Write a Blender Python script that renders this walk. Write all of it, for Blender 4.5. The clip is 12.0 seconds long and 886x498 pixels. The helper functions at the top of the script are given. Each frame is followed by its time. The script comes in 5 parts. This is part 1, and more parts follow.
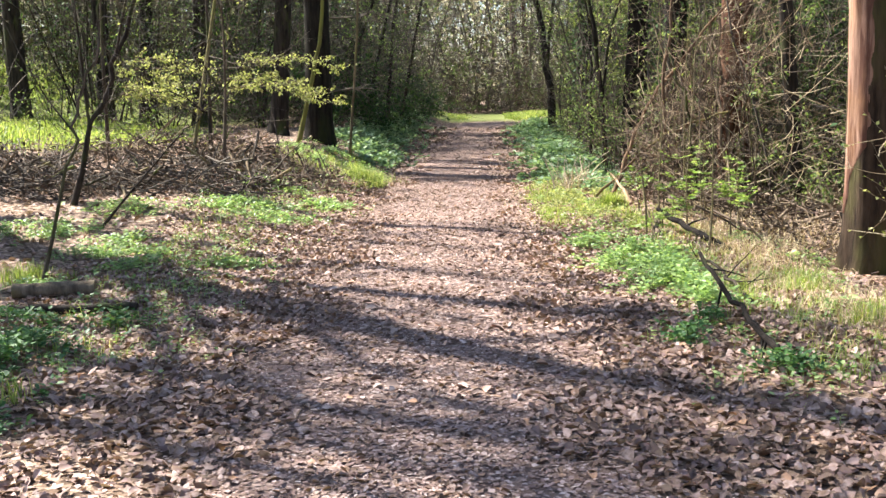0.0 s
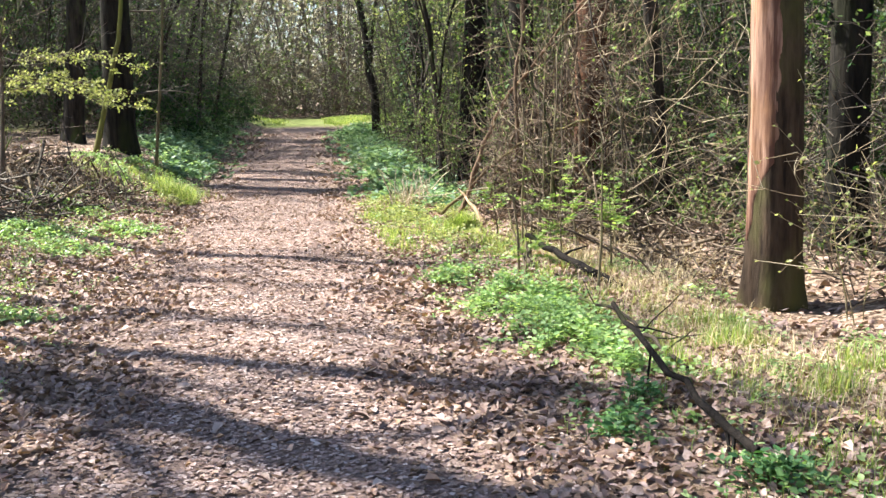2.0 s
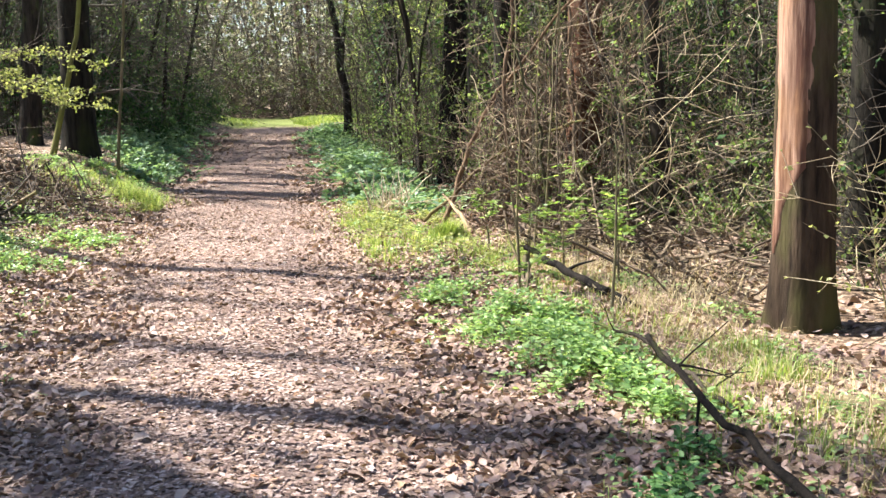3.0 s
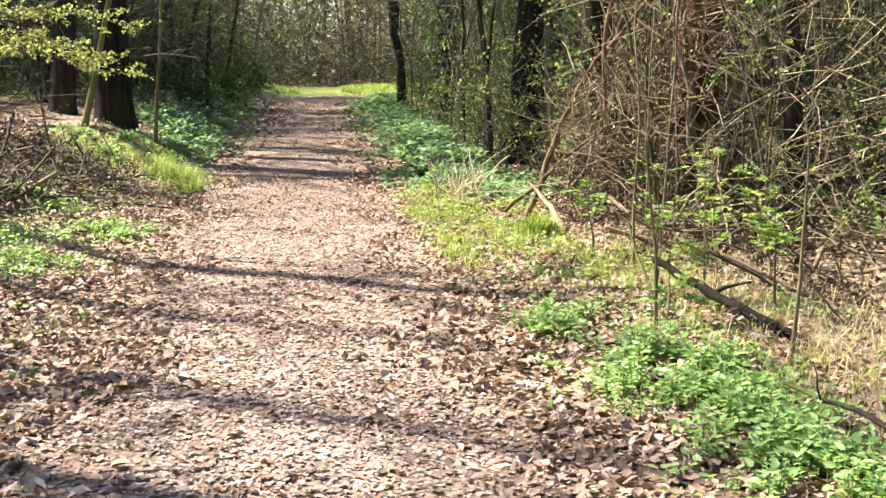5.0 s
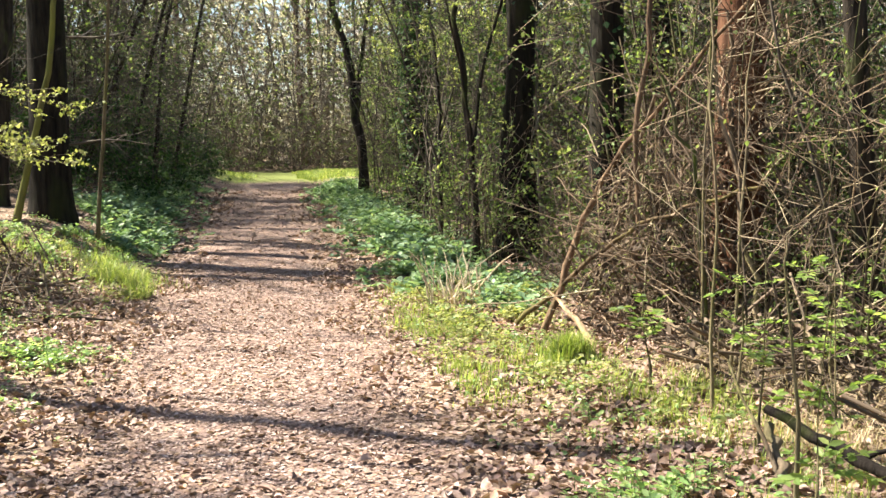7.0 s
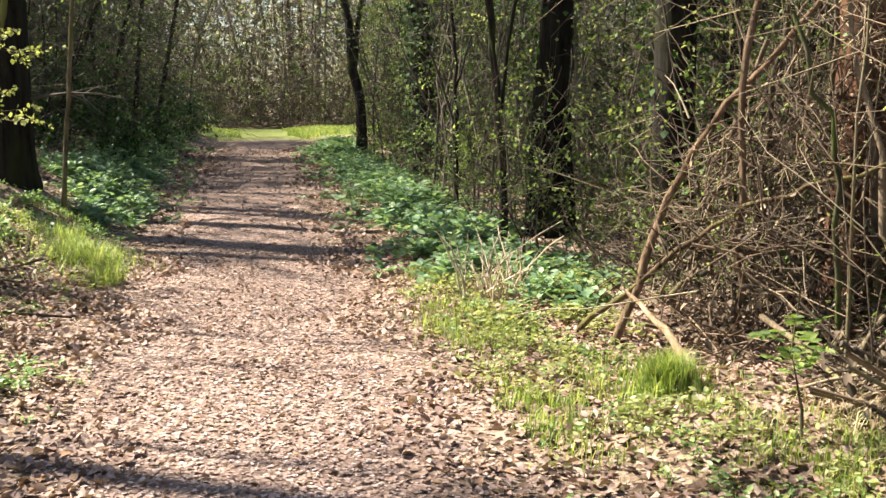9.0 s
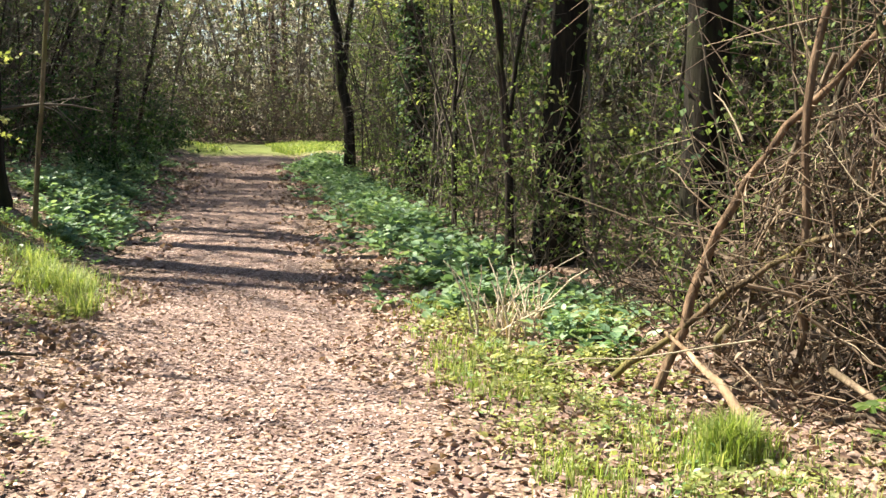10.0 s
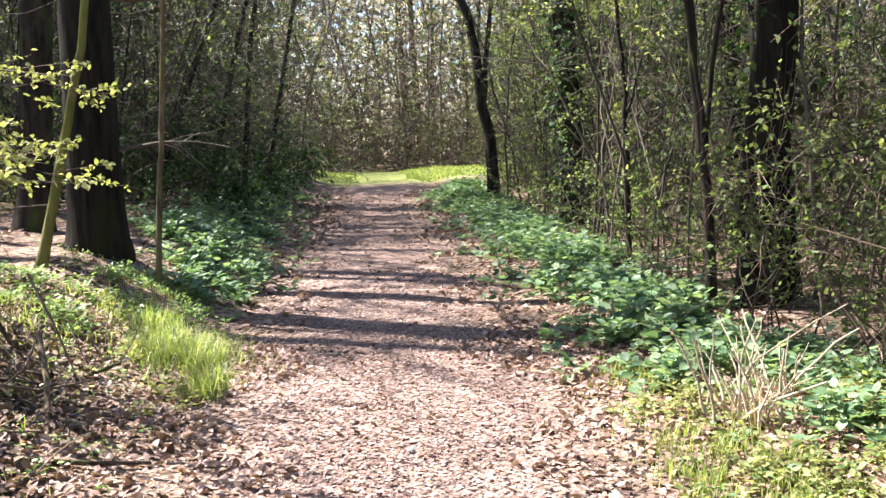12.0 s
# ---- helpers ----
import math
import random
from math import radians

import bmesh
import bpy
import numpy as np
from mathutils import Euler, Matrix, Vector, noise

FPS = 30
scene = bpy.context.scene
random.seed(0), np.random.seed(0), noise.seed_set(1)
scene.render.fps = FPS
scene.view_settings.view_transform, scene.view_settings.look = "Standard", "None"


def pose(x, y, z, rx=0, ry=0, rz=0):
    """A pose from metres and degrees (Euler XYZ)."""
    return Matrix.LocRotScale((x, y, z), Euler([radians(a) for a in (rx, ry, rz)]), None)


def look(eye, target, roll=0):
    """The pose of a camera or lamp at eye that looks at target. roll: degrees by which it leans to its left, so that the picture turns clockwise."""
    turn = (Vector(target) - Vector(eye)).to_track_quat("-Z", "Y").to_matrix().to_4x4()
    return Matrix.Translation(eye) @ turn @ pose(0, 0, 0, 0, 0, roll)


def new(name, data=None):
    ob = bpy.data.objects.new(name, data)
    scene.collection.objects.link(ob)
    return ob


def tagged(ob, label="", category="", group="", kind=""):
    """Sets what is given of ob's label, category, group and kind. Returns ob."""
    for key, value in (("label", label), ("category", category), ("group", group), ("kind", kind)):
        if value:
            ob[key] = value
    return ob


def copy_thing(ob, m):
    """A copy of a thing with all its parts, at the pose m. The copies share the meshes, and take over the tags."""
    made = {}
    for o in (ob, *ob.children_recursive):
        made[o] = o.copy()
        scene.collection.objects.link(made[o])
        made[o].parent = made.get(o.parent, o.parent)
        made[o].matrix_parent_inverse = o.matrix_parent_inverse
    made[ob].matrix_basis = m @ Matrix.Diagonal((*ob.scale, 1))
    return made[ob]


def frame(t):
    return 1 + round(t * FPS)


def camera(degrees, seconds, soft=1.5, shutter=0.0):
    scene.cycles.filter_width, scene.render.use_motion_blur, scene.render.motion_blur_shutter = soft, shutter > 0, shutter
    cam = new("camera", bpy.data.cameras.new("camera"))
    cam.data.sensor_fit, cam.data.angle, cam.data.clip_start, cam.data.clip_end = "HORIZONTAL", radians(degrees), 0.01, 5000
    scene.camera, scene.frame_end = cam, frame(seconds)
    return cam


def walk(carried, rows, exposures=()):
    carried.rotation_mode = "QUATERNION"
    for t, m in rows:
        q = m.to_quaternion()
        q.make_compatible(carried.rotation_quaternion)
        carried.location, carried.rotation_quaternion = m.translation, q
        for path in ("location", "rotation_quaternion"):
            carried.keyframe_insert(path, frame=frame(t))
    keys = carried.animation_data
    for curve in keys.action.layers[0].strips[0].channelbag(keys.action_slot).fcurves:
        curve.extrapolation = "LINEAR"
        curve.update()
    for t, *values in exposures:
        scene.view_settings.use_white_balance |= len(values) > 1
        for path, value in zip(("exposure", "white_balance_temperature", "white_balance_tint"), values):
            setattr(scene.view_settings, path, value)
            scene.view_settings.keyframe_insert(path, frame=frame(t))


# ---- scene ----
cam = camera(43.9, 12.0)
METRES, EYE, TILT, LEAN, TURN = 10.8, 1.5, 0.0, 0.0, 0.0
ROWS = [
    (0.0, 0.0, 0.0, 0.0, -0.2, -8.07, 1.41),
    (0.5, -0.0027, 0.0438, -0.0021, 2.9, -6.65, 2.64),
    (1.0, -0.0044, 0.0849, -0.0012, -4.96, -6.84, 1.48),
    (1.5, -0.0061, 0.1305, -0.0001, -3.08, -8.12, 2.61),
    (2.0, -0.0102, 0.1709, 0.0009, -9.84, -8.08, 1.06),
    (2.5, -0.0055, 0.2122, 0.0007, -11.5, -7.88, 1.64),
    (3.0, -0.0112, 0.2535, -0.0004, -11.5, -8.11, 1.05),
    (5.0, -0.0146, 0.4175, 0.0005, -9.22, -9.71, 0.51),
    (5.5, -0.0226, 0.4542, 0.0043, -11.21, -8.86, 1.14),
    (6.0, -0.0207, 0.4957, 0.003, -12.78, -5.52, 0.24),
    (6.5, -0.0299, 0.5342, 0.0015, -9.03, -4.71, -0.05),
    (7.0, -0.0273, 0.5779, 0.002, -12.0, -5.43, 0.71),
    (7.5, -0.0269, 0.6232, 0.0018, -12.62, -7.08, 0.93),
    (9.5, -0.0239, 0.7923, 0.003, -12.63, -7.7, 0.17),
    (10.0, -0.0273, 0.8309, 0.0026, -13.61, -6.81, -0.5),
    (10.5, -0.0233, 0.8723, 0.0027, -17.79, -5.98, -2.05),
    (11.0, -0.027, 0.9158, 0.0031, -11.07, -5.82, -0.78),
    (11.5, -0.0311, 0.9519, 0.0048, -12.62, -4.83, 0.06),
    (12.0, -0.0301, 0.9927, 0.0049, -7.08, -5.68, 2.3),
]
EXPOSURES = [(0, 2.2, 6150, 10), (0.5, 2.25, 5950, 8), (2, 2.2, 5950, 7), (3.2, 2.2, 6100, 7), (5, 2.27, 6500, 4), (5.5, 1.97, 6600, 6), (6.5, 2.12, 6600, 6), (7.5, 2.1, 6700, 6), (9.3, 1.95, 6600, 6), (10, 1.99, 6600, 6), (11, 2.05, 6300, 8), (11.5, 2.05, 6200, 11), (12, 2.33, 6050, 14)]
walk(cam, [(t, pose(0, 0, EYE, TILT, LEAN, TURN) @ pose(METRES * x, METRES * y, METRES * z, 90 + pitch, roll, yaw)) for t, x, y, z, yaw, pitch, roll in ROWS], EXPOSURES)

# ---- light ----
SUN_AZ, SUN_EL = radians(-56), radians(47)
SUN_DIR = Vector((math.sin(SUN_AZ) * math.cos(SUN_EL), math.cos(SUN_AZ) * math.cos(SUN_EL), math.sin(SUN_EL)))
world = bpy.data.worlds.new("sky")
scene.world = world
world.use_nodes = True
_nt = world.node_tree
_sky = _nt.nodes.new("ShaderNodeTexSky")
_sky.sky_type, _sky.sun_disc = "NISHITA", False
_sky.sun_elevation, _sky.sun_rotation = SUN_EL, SUN_AZ % (2 * math.pi)
_nt.links.new(_sky.outputs[0], _nt.nodes["Background"].inputs[0])
_nt.nodes["Background"].inputs[1].default_value = 0.056
_sun = bpy.data.lights.new("sun", "SUN")
_sun.energy, _sun.angle, _sun.color = 5.0, radians(0.6), (1.0, 0.93, 0.82)
new("sun", _sun).matrix_world = look(SUN_DIR * 60, (0, 0, 0))


# ---- materials ----
def material(name):
    m = bpy.data.materials.new(name)
    m.use_nodes = True
    nt = m.node_tree
    bsdf = nt.nodes["Principled BSDF"]
    return m, nt, bsdf


def node(nt, kind, **sets):
    n = nt.nodes.new(kind)
    for k, v in sets.items():
        n.inputs[k].default_value = v
    return n


def ramp(nt, src, stops):
    r = nt.nodes.new("ShaderNodeValToRGB")
    els = r.color_ramp.elements
    while len(els) < len(stops):
        els.new(0.5)
    for e, (p, c) in zip(els, stops):
        e.position, e.color = p, (*c, 1)
    nt.links.new(src, r.inputs[0])
    return r.outputs[0]


def mix(nt, fac, a, b, mode="MIX"):
    m = nt.nodes.new("ShaderNodeMix")
    m.data_type, m.blend_type = "RGBA", mode
    for sock, val in ((m.inputs[0], fac), (m.inputs[6], a), (m.inputs[7], b)):
        if isinstance(val, (int, float)):
            sock.default_value = val
        elif isinstance(val, tuple):
            sock.default_value = (*val, 1)
        else:
            nt.links.new(val, sock)
    return m.outputs[2]


def coords(nt, scale=(1, 1, 1), world_space=False):
    if world_space:
        src = nt.nodes.new("ShaderNodeNewGeometry").outputs["Position"]
    else:
        src = nt.nodes.new("ShaderNodeTexCoord").outputs["Object"]
    mp = node(nt, "ShaderNodeMapping", Scale=scale)
    nt.links.new(src, mp.inputs[0])
    return mp.outputs[0]


def noise_tex(nt, vec, scale, detail=4.0, rough=0.6):
    n = node(nt, "ShaderNodeTexNoise", Scale=scale, Detail=detail, Roughness=rough)
    nt.links.new(vec, n.inputs["Vector"])
    return n.outputs[0]


def bump(nt, bsdf, height, strength, distance):
    b = node(nt, "ShaderNodeBump", Strength=strength, Distance=distance)
    nt.links.new(height, b.inputs["Height"])
    nt.links.new(b.outputs[0], bsdf.inputs["Normal"])


def bark_material(name, dark, light, moss=(0.10, 0.13, 0.03), moss_amount=0.35, grain=14):
    m, nt, bsdf = material(name)
    v = coords(nt, (1, 1, 0.16))
    fine = noise_tex(nt, v, grain, 6, 0.65)
    wide = noise_tex(nt, coords(nt, (1, 1, 0.5)), 2.2, 3)
    col = ramp(nt, fine, [(0.33, dark), (0.68, light)])
    mask = ramp(nt, wide, [(0.62 - moss_amount * 0.5, (0, 0, 0)), (0.80 - moss_amount * 0.4, (1, 1, 1))])
    col = mix(nt, mask, col, moss)
    info = nt.nodes.new("ShaderNodeObjectInfo")
    tint = ramp(nt, info.outputs["Random"], [(0, (0.75, 0.75, 0.75)), (1, (1.2, 1.15, 1.1))])
    nt.links.new(mix(nt, 1.0, col, tint, "MULTIPLY"), bsdf.inputs["Base Color"])
    bsdf.inputs["Roughness"].default_value = 0.92
    bsdf.inputs["Specular IOR Level"].default_value = 0.12
    bump(nt, bsdf, fine, 0.9, 0.03)
    return m


def island_material(name, stops, rough=0.7, through_light=0.0, spec=0.3, speckle=None):
    """Colour by the random number of each separate leaf, twig or blade."""
    m, nt, bsdf = material(name)
    geo_node = nt.nodes.new("ShaderNodeNewGeometry")
    col = ramp(nt, geo_node.outputs["Random Per Island"], stops)
    if speckle:
        col = mix(nt, ramp(nt, noise_tex(nt, coords(nt, (1, 1, 1), True), speckle[0], 3), [(0.4, (0, 0, 0)), (0.65, (1, 1, 1))]), col, speckle[1])
    nt.links.new(col, bsdf.inputs["Base Color"])
    bsdf.inputs["Roughness"].default_value = rough
    bsdf.inputs["Specular IOR Level"].default_value = spec
    if through_light:
        tr = nt.nodes.new("ShaderNodeBsdfTranslucent")
        nt.links.new(mix(nt, 1.0, col, (1.35, 1.35, 0.75), "MULTIPLY"), tr.inputs[0])
        mx = node(nt, "ShaderNodeMixShader", Fac=through_light)
        nt.links.new(bsdf.outputs[0], mx.inputs[1])
        nt.links.new(tr.outputs[0], mx.inputs[2])
        nt.links.new(mx.outputs[0], nt.nodes["Material Output"].inputs[0])
    return m


def ground_material():
    m, nt, bsdf = material("forest_soil")
    v = coords(nt, (1, 1, 1), True)
    att = nt.nodes.new("ShaderNodeAttribute")
    att.attribute_name = "cover"
    sep = nt.nodes.new("ShaderNodeSeparateColor")
    nt.links.new(att.outputs["Color"], sep.inputs[0])
    vor = node(nt, "ShaderNodeTexVoronoi", Scale=26.0)
    wob = nt.nodes.new("ShaderNodeVectorMath")
    wob.operation = "ADD"
    nn = node(nt, "ShaderNodeTexNoise", Scale=18.0, Detail=2.0)
    nt.links.new(v, nn.inputs["Vector"])
    sc = nt.nodes.new("ShaderNodeVectorMath")
    sc.operation = "SCALE"
    sc.inputs["Scale"].default_value = 0.06
    nt.links.new(nn.outputs["Color"], sc.inputs[0])
    nt.links.new(v, wob.inputs[0])
    nt.links.new(sc.outputs[0], wob.inputs[1])
    nt.links.new(wob.outputs[0], vor.inputs["Vector"])
    sv = nt.nodes.new("ShaderNodeSeparateColor")
    nt.links.new(vor.outputs["Color"], sv.inputs[0])
    litter = ramp(nt, sv.outputs[0], [(0.0, (0.05, 0.033, 0.022)), (0.4, (0.17, 0.115, 0.08)), (0.75, (0.33, 0.235, 0.17)), (1.0, (0.50, 0.38, 0.29))])
    grit = noise_tex(nt, v, 60, 5, 0.7)
    broad = noise_tex(nt, v, 0.9, 4)
    litter = mix(nt, 0.55, litter, ramp(nt, grit, [(0.3, (0.25, 0.25, 0.25)), (0.7, (1.25, 1.2, 1.15))]), "MULTIPLY")
    trodden = ramp(nt, grit, [(0.3, (0.14, 0.097, 0.08)), (0.5, (0.30, 0.205, 0.18)), (0.72, (0.45, 0.33, 0.30))])
    trodden = mix(nt, 0.5, trodden, litter)
    col = mix(nt, sep.outputs[0], litter, trodden)
    green = ramp(nt, grit, [(0.3, (0.09, 0.12, 0.03)), (0.7, (0.25, 0.27, 0.08))])
    col = mix(nt, sep.outputs[1], col, green)
    col = mix(nt, 1.0, col, ramp(nt, broad, [(0.3, (0.8, 0.78, 0.76)), (0.7, (1.15, 1.15, 1.15))]), "MULTIPLY")
    nt.links.new(col, bsdf.inputs["Base Color"])
    bsdf.inputs["Roughness"].default_value = 0.95
    bsdf.inputs["Specular IOR Level"].default_value = 0.15
    hgt = mix(nt, 0.5, grit, vor.outputs["Distance"])
    bump(nt, bsdf, hgt, 0.8, 0.02)
    return m


def stripped_wood_material():
    m, nt, bsdf = material("stripped_wood")
    fibre = noise_tex(nt, coords(nt, (1, 1, 0.05)), 42, 5, 0.65)
    streak = noise_tex(nt, coords(nt, (1, 1, 0.10)), 11, 4, 0.6)
    blotch = noise_tex(nt, coords(nt, (1, 1, 0.45)), 3.2, 4)
    col = ramp(nt, fibre, [(0.3, (0.13, 0.065, 0.042)), (0.5, (0.29, 0.165, 0.112)), (0.72, (0.44, 0.28, 0.20))])
    col = mix(nt, ramp(nt, streak, [(0.50, (0, 0, 0)), (0.60, (1, 1, 1))]), col, (0.11, 0.05, 0.032))
    col = mix(nt, ramp(nt, blotch, [(0.50, (0, 0, 0)), (0.75, (0.6, 0.6, 0.6))]), col, (0.36, 0.19, 0.09))
    nt.links.new(col, bsdf.inputs["Base Color"])
    bsdf.inputs["Roughness"].default_value = 0.8
    bsdf.inputs["Specular IOR Level"].default_value = 0.2
    bump(nt, bsdf, mix(nt, 0.5, fibre, streak), 0.9, 0.02)
    return m


M_GROUND = ground_material()
M_BARK = bark_material("grey_brown_bark", (0.028, 0.022, 0.016), (0.13, 0.105, 0.08), moss_amount=0.25)
M_BARK_WARM = bark_material("brown_mossy_bark", (0.02, 0.014, 0.010), (0.10, 0.068, 0.045), (0.09, 0.085, 0.03), 0.35)
M_BARK_DARK = bark_material("dark_bark", (0.012, 0.010, 0.008), (0.06, 0.048, 0.038), moss_amount=0.15)
# oak bark darkened in place of the shade that neighbouring trees throw
M_BARK_SHADED = bark_material("shaded_bark", (0.007, 0.006, 0.005), (0.034, 0.029, 0.022), (0.03, 0.035, 0.012), 0.2)
M_BARK_TAN = bark_material("tan_flaking_bark", (0.05, 0.033, 0.022), (0.23, 0.155, 0.10), (0.12, 0.10, 0.04), 0.1, 22)
M_BARK_RED = bark_material("reddish_bark", (0.035, 0.018, 0.011), (0.17, 0.085, 0.052), moss_amount=0.1)
M_BARK_MOSS = bark_material("mossy_bark", (0.03, 0.03, 0.015), (0.20, 0.18, 0.075), (0.17, 0.18, 0.045), 0.45)
M_BARK_BOUGH = bark_material("mossy_bough_bark", (0.03, 0.022, 0.014), (0.16, 0.115, 0.07), (0.16, 0.145, 0.045), 0.35, 26)
M_BARK_PALE = bark_material("pale_stem_bark", (0.06, 0.048, 0.03), (0.30, 0.245, 0.16), (0.17, 0.165, 0.06), 0.4)
M_STRIPPED = stripped_wood_material()
M_DEADWOOD = bark_material("dead_wood", (0.07, 0.05, 0.035), (0.30, 0.23, 0.16), (0.17, 0.16, 0.06), 0.2)
M_CUT = bark_material("cut_wood", (0.30, 0.20, 0.12), (0.55, 0.40, 0.26), moss_amount=0.0)
M_TWIG = island_material("brown_twigs", [(0, (0.04, 0.03, 0.022)), (0.5, (0.12, 0.085, 0.06)), (0.85, (0.20, 0.145, 0.095)), (1, (0.32, 0.25, 0.17))], 0.85)
M_TWIG_RED = island_material("reddish_brown_twigs", [(0, (0.05, 0.032, 0.022)), (0.5, (0.14, 0.095, 0.062)), (0.85, (0.28, 0.20, 0.13)), (1, (0.48, 0.40, 0.27))], 0.85)
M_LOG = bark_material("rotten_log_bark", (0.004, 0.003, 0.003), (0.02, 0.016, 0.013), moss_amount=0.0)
M_FLAKE = island_material("crushed_leaf_flakes", [(0, (0.11, 0.068, 0.05)), (0.4, (0.29, 0.195, 0.165)), (0.8, (0.47, 0.345, 0.30)), (1, (0.60, 0.48, 0.42))], 0.8)
M_TWIG_DARK = island_material("dark_twigs", [(0, (0.03, 0.024, 0.018)), (1, (0.15, 0.12, 0.09))], 0.85)
M_TWIG_PALE = island_material("pale_dry_twigs", [(0, (0.17, 0.12, 0.07)), (0.6, (0.34, 0.26, 0.16)), (1, (0.50, 0.42, 0.28))], 0.85)
M_LITTER = island_material("dry_leaves", [(0, (0.076, 0.046, 0.030)), (0.25, (0.199, 0.118, 0.104)), (0.55, (0.36, 0.24, 0.205)), (0.9, (0.53, 0.39, 0.335)), (1, (0.46, 0.25, 0.13))], 0.7, 0.08, 0.35, (30, (0.22, 0.14, 0.09)))
def loose_leaf_material():
    m, nt, bsdf = material("single_dry_leaf")
    info = nt.nodes.new("ShaderNodeObjectInfo")
    col = ramp(nt, info.outputs["Random"], [(0, (0.16, 0.10, 0.075)), (0.4, (0.40, 0.28, 0.22)), (0.85, (0.60, 0.47, 0.40)), (1, (0.55, 0.28, 0.14))])
    vein = noise_tex(nt, coords(nt), 45, 4)
    nt.links.new(mix(nt, 0.6, col, ramp(nt, vein, [(0.3, (0.55, 0.5, 0.48)), (0.7, (1.15, 1.12, 1.1))]), "MULTIPLY"), bsdf.inputs["Base Color"])
    bsdf.inputs["Roughness"].default_value = 0.65
    bump(nt, bsdf, vein, 0.4, 0.004)
    return m


M_LOOSE = loose_leaf_material()
M_LEAF = island_material("spring_leaves", [(0, (0.05, 0.082, 0.025)), (0.5, (0.12, 0.165, 0.056)), (0.85, (0.195, 0.26, 0.098)), (1, (0.31, 0.37, 0.175))], 0.6, 0.45, 0.2)
M_LEAF_BRIGHT = island_material("bright_young_leaves", [(0, (0.15, 0.18, 0.06)), (0.6, (0.29, 0.31, 0.12)), (1, (0.45, 0.45, 0.23))], 0.55, 0.45, 0.2)
M_LEAF_FRESH = island_material("fresh_elder_leaves", [(0, (0.11, 0.18, 0.045)), (0.6, (0.22, 0.31, 0.085)), (1, (0.38, 0.44, 0.16))], 0.45, 0.5)
# evergreen leaf green, also used for foliage darkened as if in shade
M_LEAF_DARK = island_material("evergreen_and_shaded_leaves", [(0, (0.015, 0.04, 0.012)), (0.7, (0.045, 0.09, 0.027)), (1, (0.11, 0.17, 0.05))], 0.65, 0.25, 0.15)
M_LEAF_PALE = island_material("pale_catkins_and_buds", [(0, (0.26, 0.22, 0.14)), (0.5, (0.44, 0.38, 0.27)), (1, (0.60, 0.55, 0.42))], 0.7, 0.3)
M_HERB = island_material("herb_leaves", [(0, (0.10, 0.18, 0.06)), (0.5, (0.23, 0.35, 0.125)), (1, (0.43, 0.53, 0.23))], 0.4, 0.4, 0.4)
M_HERB_DARK = island_material("dark_herb_leaves", [(0, (0.035, 0.09, 0.03)), (0.6, (0.08, 0.17, 0.055)), (1, (0.17, 0.28, 0.09))], 0.5, 0.3, 0.3)
M_NETTLE = island_material("nettle_leaves", [(0, (0.07, 0.135, 0.07)), (0.5, (0.17, 0.27, 0.135)), (1, (0.34, 0.44, 0.25))], 0.5, 0.35, 0.35)
M_GRASS = island_material("grass_blades", [(0, (0.12, 0.18, 0.04)), (0.6, (0.27, 0.34, 0.09)), (1, (0.46, 0.46, 0.20))], 0.5, 0.45)
M_STALK = bark_material("bleached_stalks", (0.34, 0.27, 0.19), (0.66, 0.58, 0.45), (0.48, 0.41, 0.29), 0.3, 30)
M_STRAW = island_material("dry_stalks", [(0, (0.22, 0.16, 0.09)), (0.6, (0.42, 0.33, 0.20)), (1, (0.60, 0.50, 0.34))], 0.8, 0.2)


# ---- mesh tools ----
class Geo:
    def __init__(self):
        self.v, self.q, self.t, self.n = [], [], [], 0

    def add(self, v, q=None, t=None):
        v = np.asarray(v, float).reshape(-1, 3)
        if q is not None and len(q):
            self.q.append(np.asarray(q).reshape(-1, 4) + self.n)
        if t is not None and len(t):
            self.t.append(np.asarray(t).reshape(-1, 3) + self.n)
        self.v.append(v)
        self.n += len(v)

    def mesh(self, name, mat, smooth=True):
        v = np.concatenate(self.v) if self.v else np.zeros((0, 3))
        q = np.concatenate(self.q) if self.q else np.zeros((0, 4), int)
        t = np.concatenate(self.t) if self.t else np.zeros((0, 3), int)
        me = bpy.data.meshes.new(name)
        me.vertices.add(len(v))
        me.vertices.foreach_set("co", v.astype(np.float32).ravel())
        me.loops.add(q.size + t.size)
        me.loops.foreach_set("vertex_index", np.concatenate([q.ravel(), t.ravel()]).astype(np.int32))
        me.polygons.add(len(q) + len(t))
        me.polygons.foreach_set("loop_start", np.concatenate([np.arange(len(q)) * 4, q.size + np.arange(len(t)) * 3]).astype(np.int32))
        me.polygons.foreach_set("use_smooth", np.full(len(q) + len(t), smooth))
        me.update(calc_edges=True)
        me.validate()
        me.materials.append(mat)
        return me


def unit(a):
    return a / np.maximum(np.linalg.norm(a, axis=-1, keepdims=True), 1e-9)


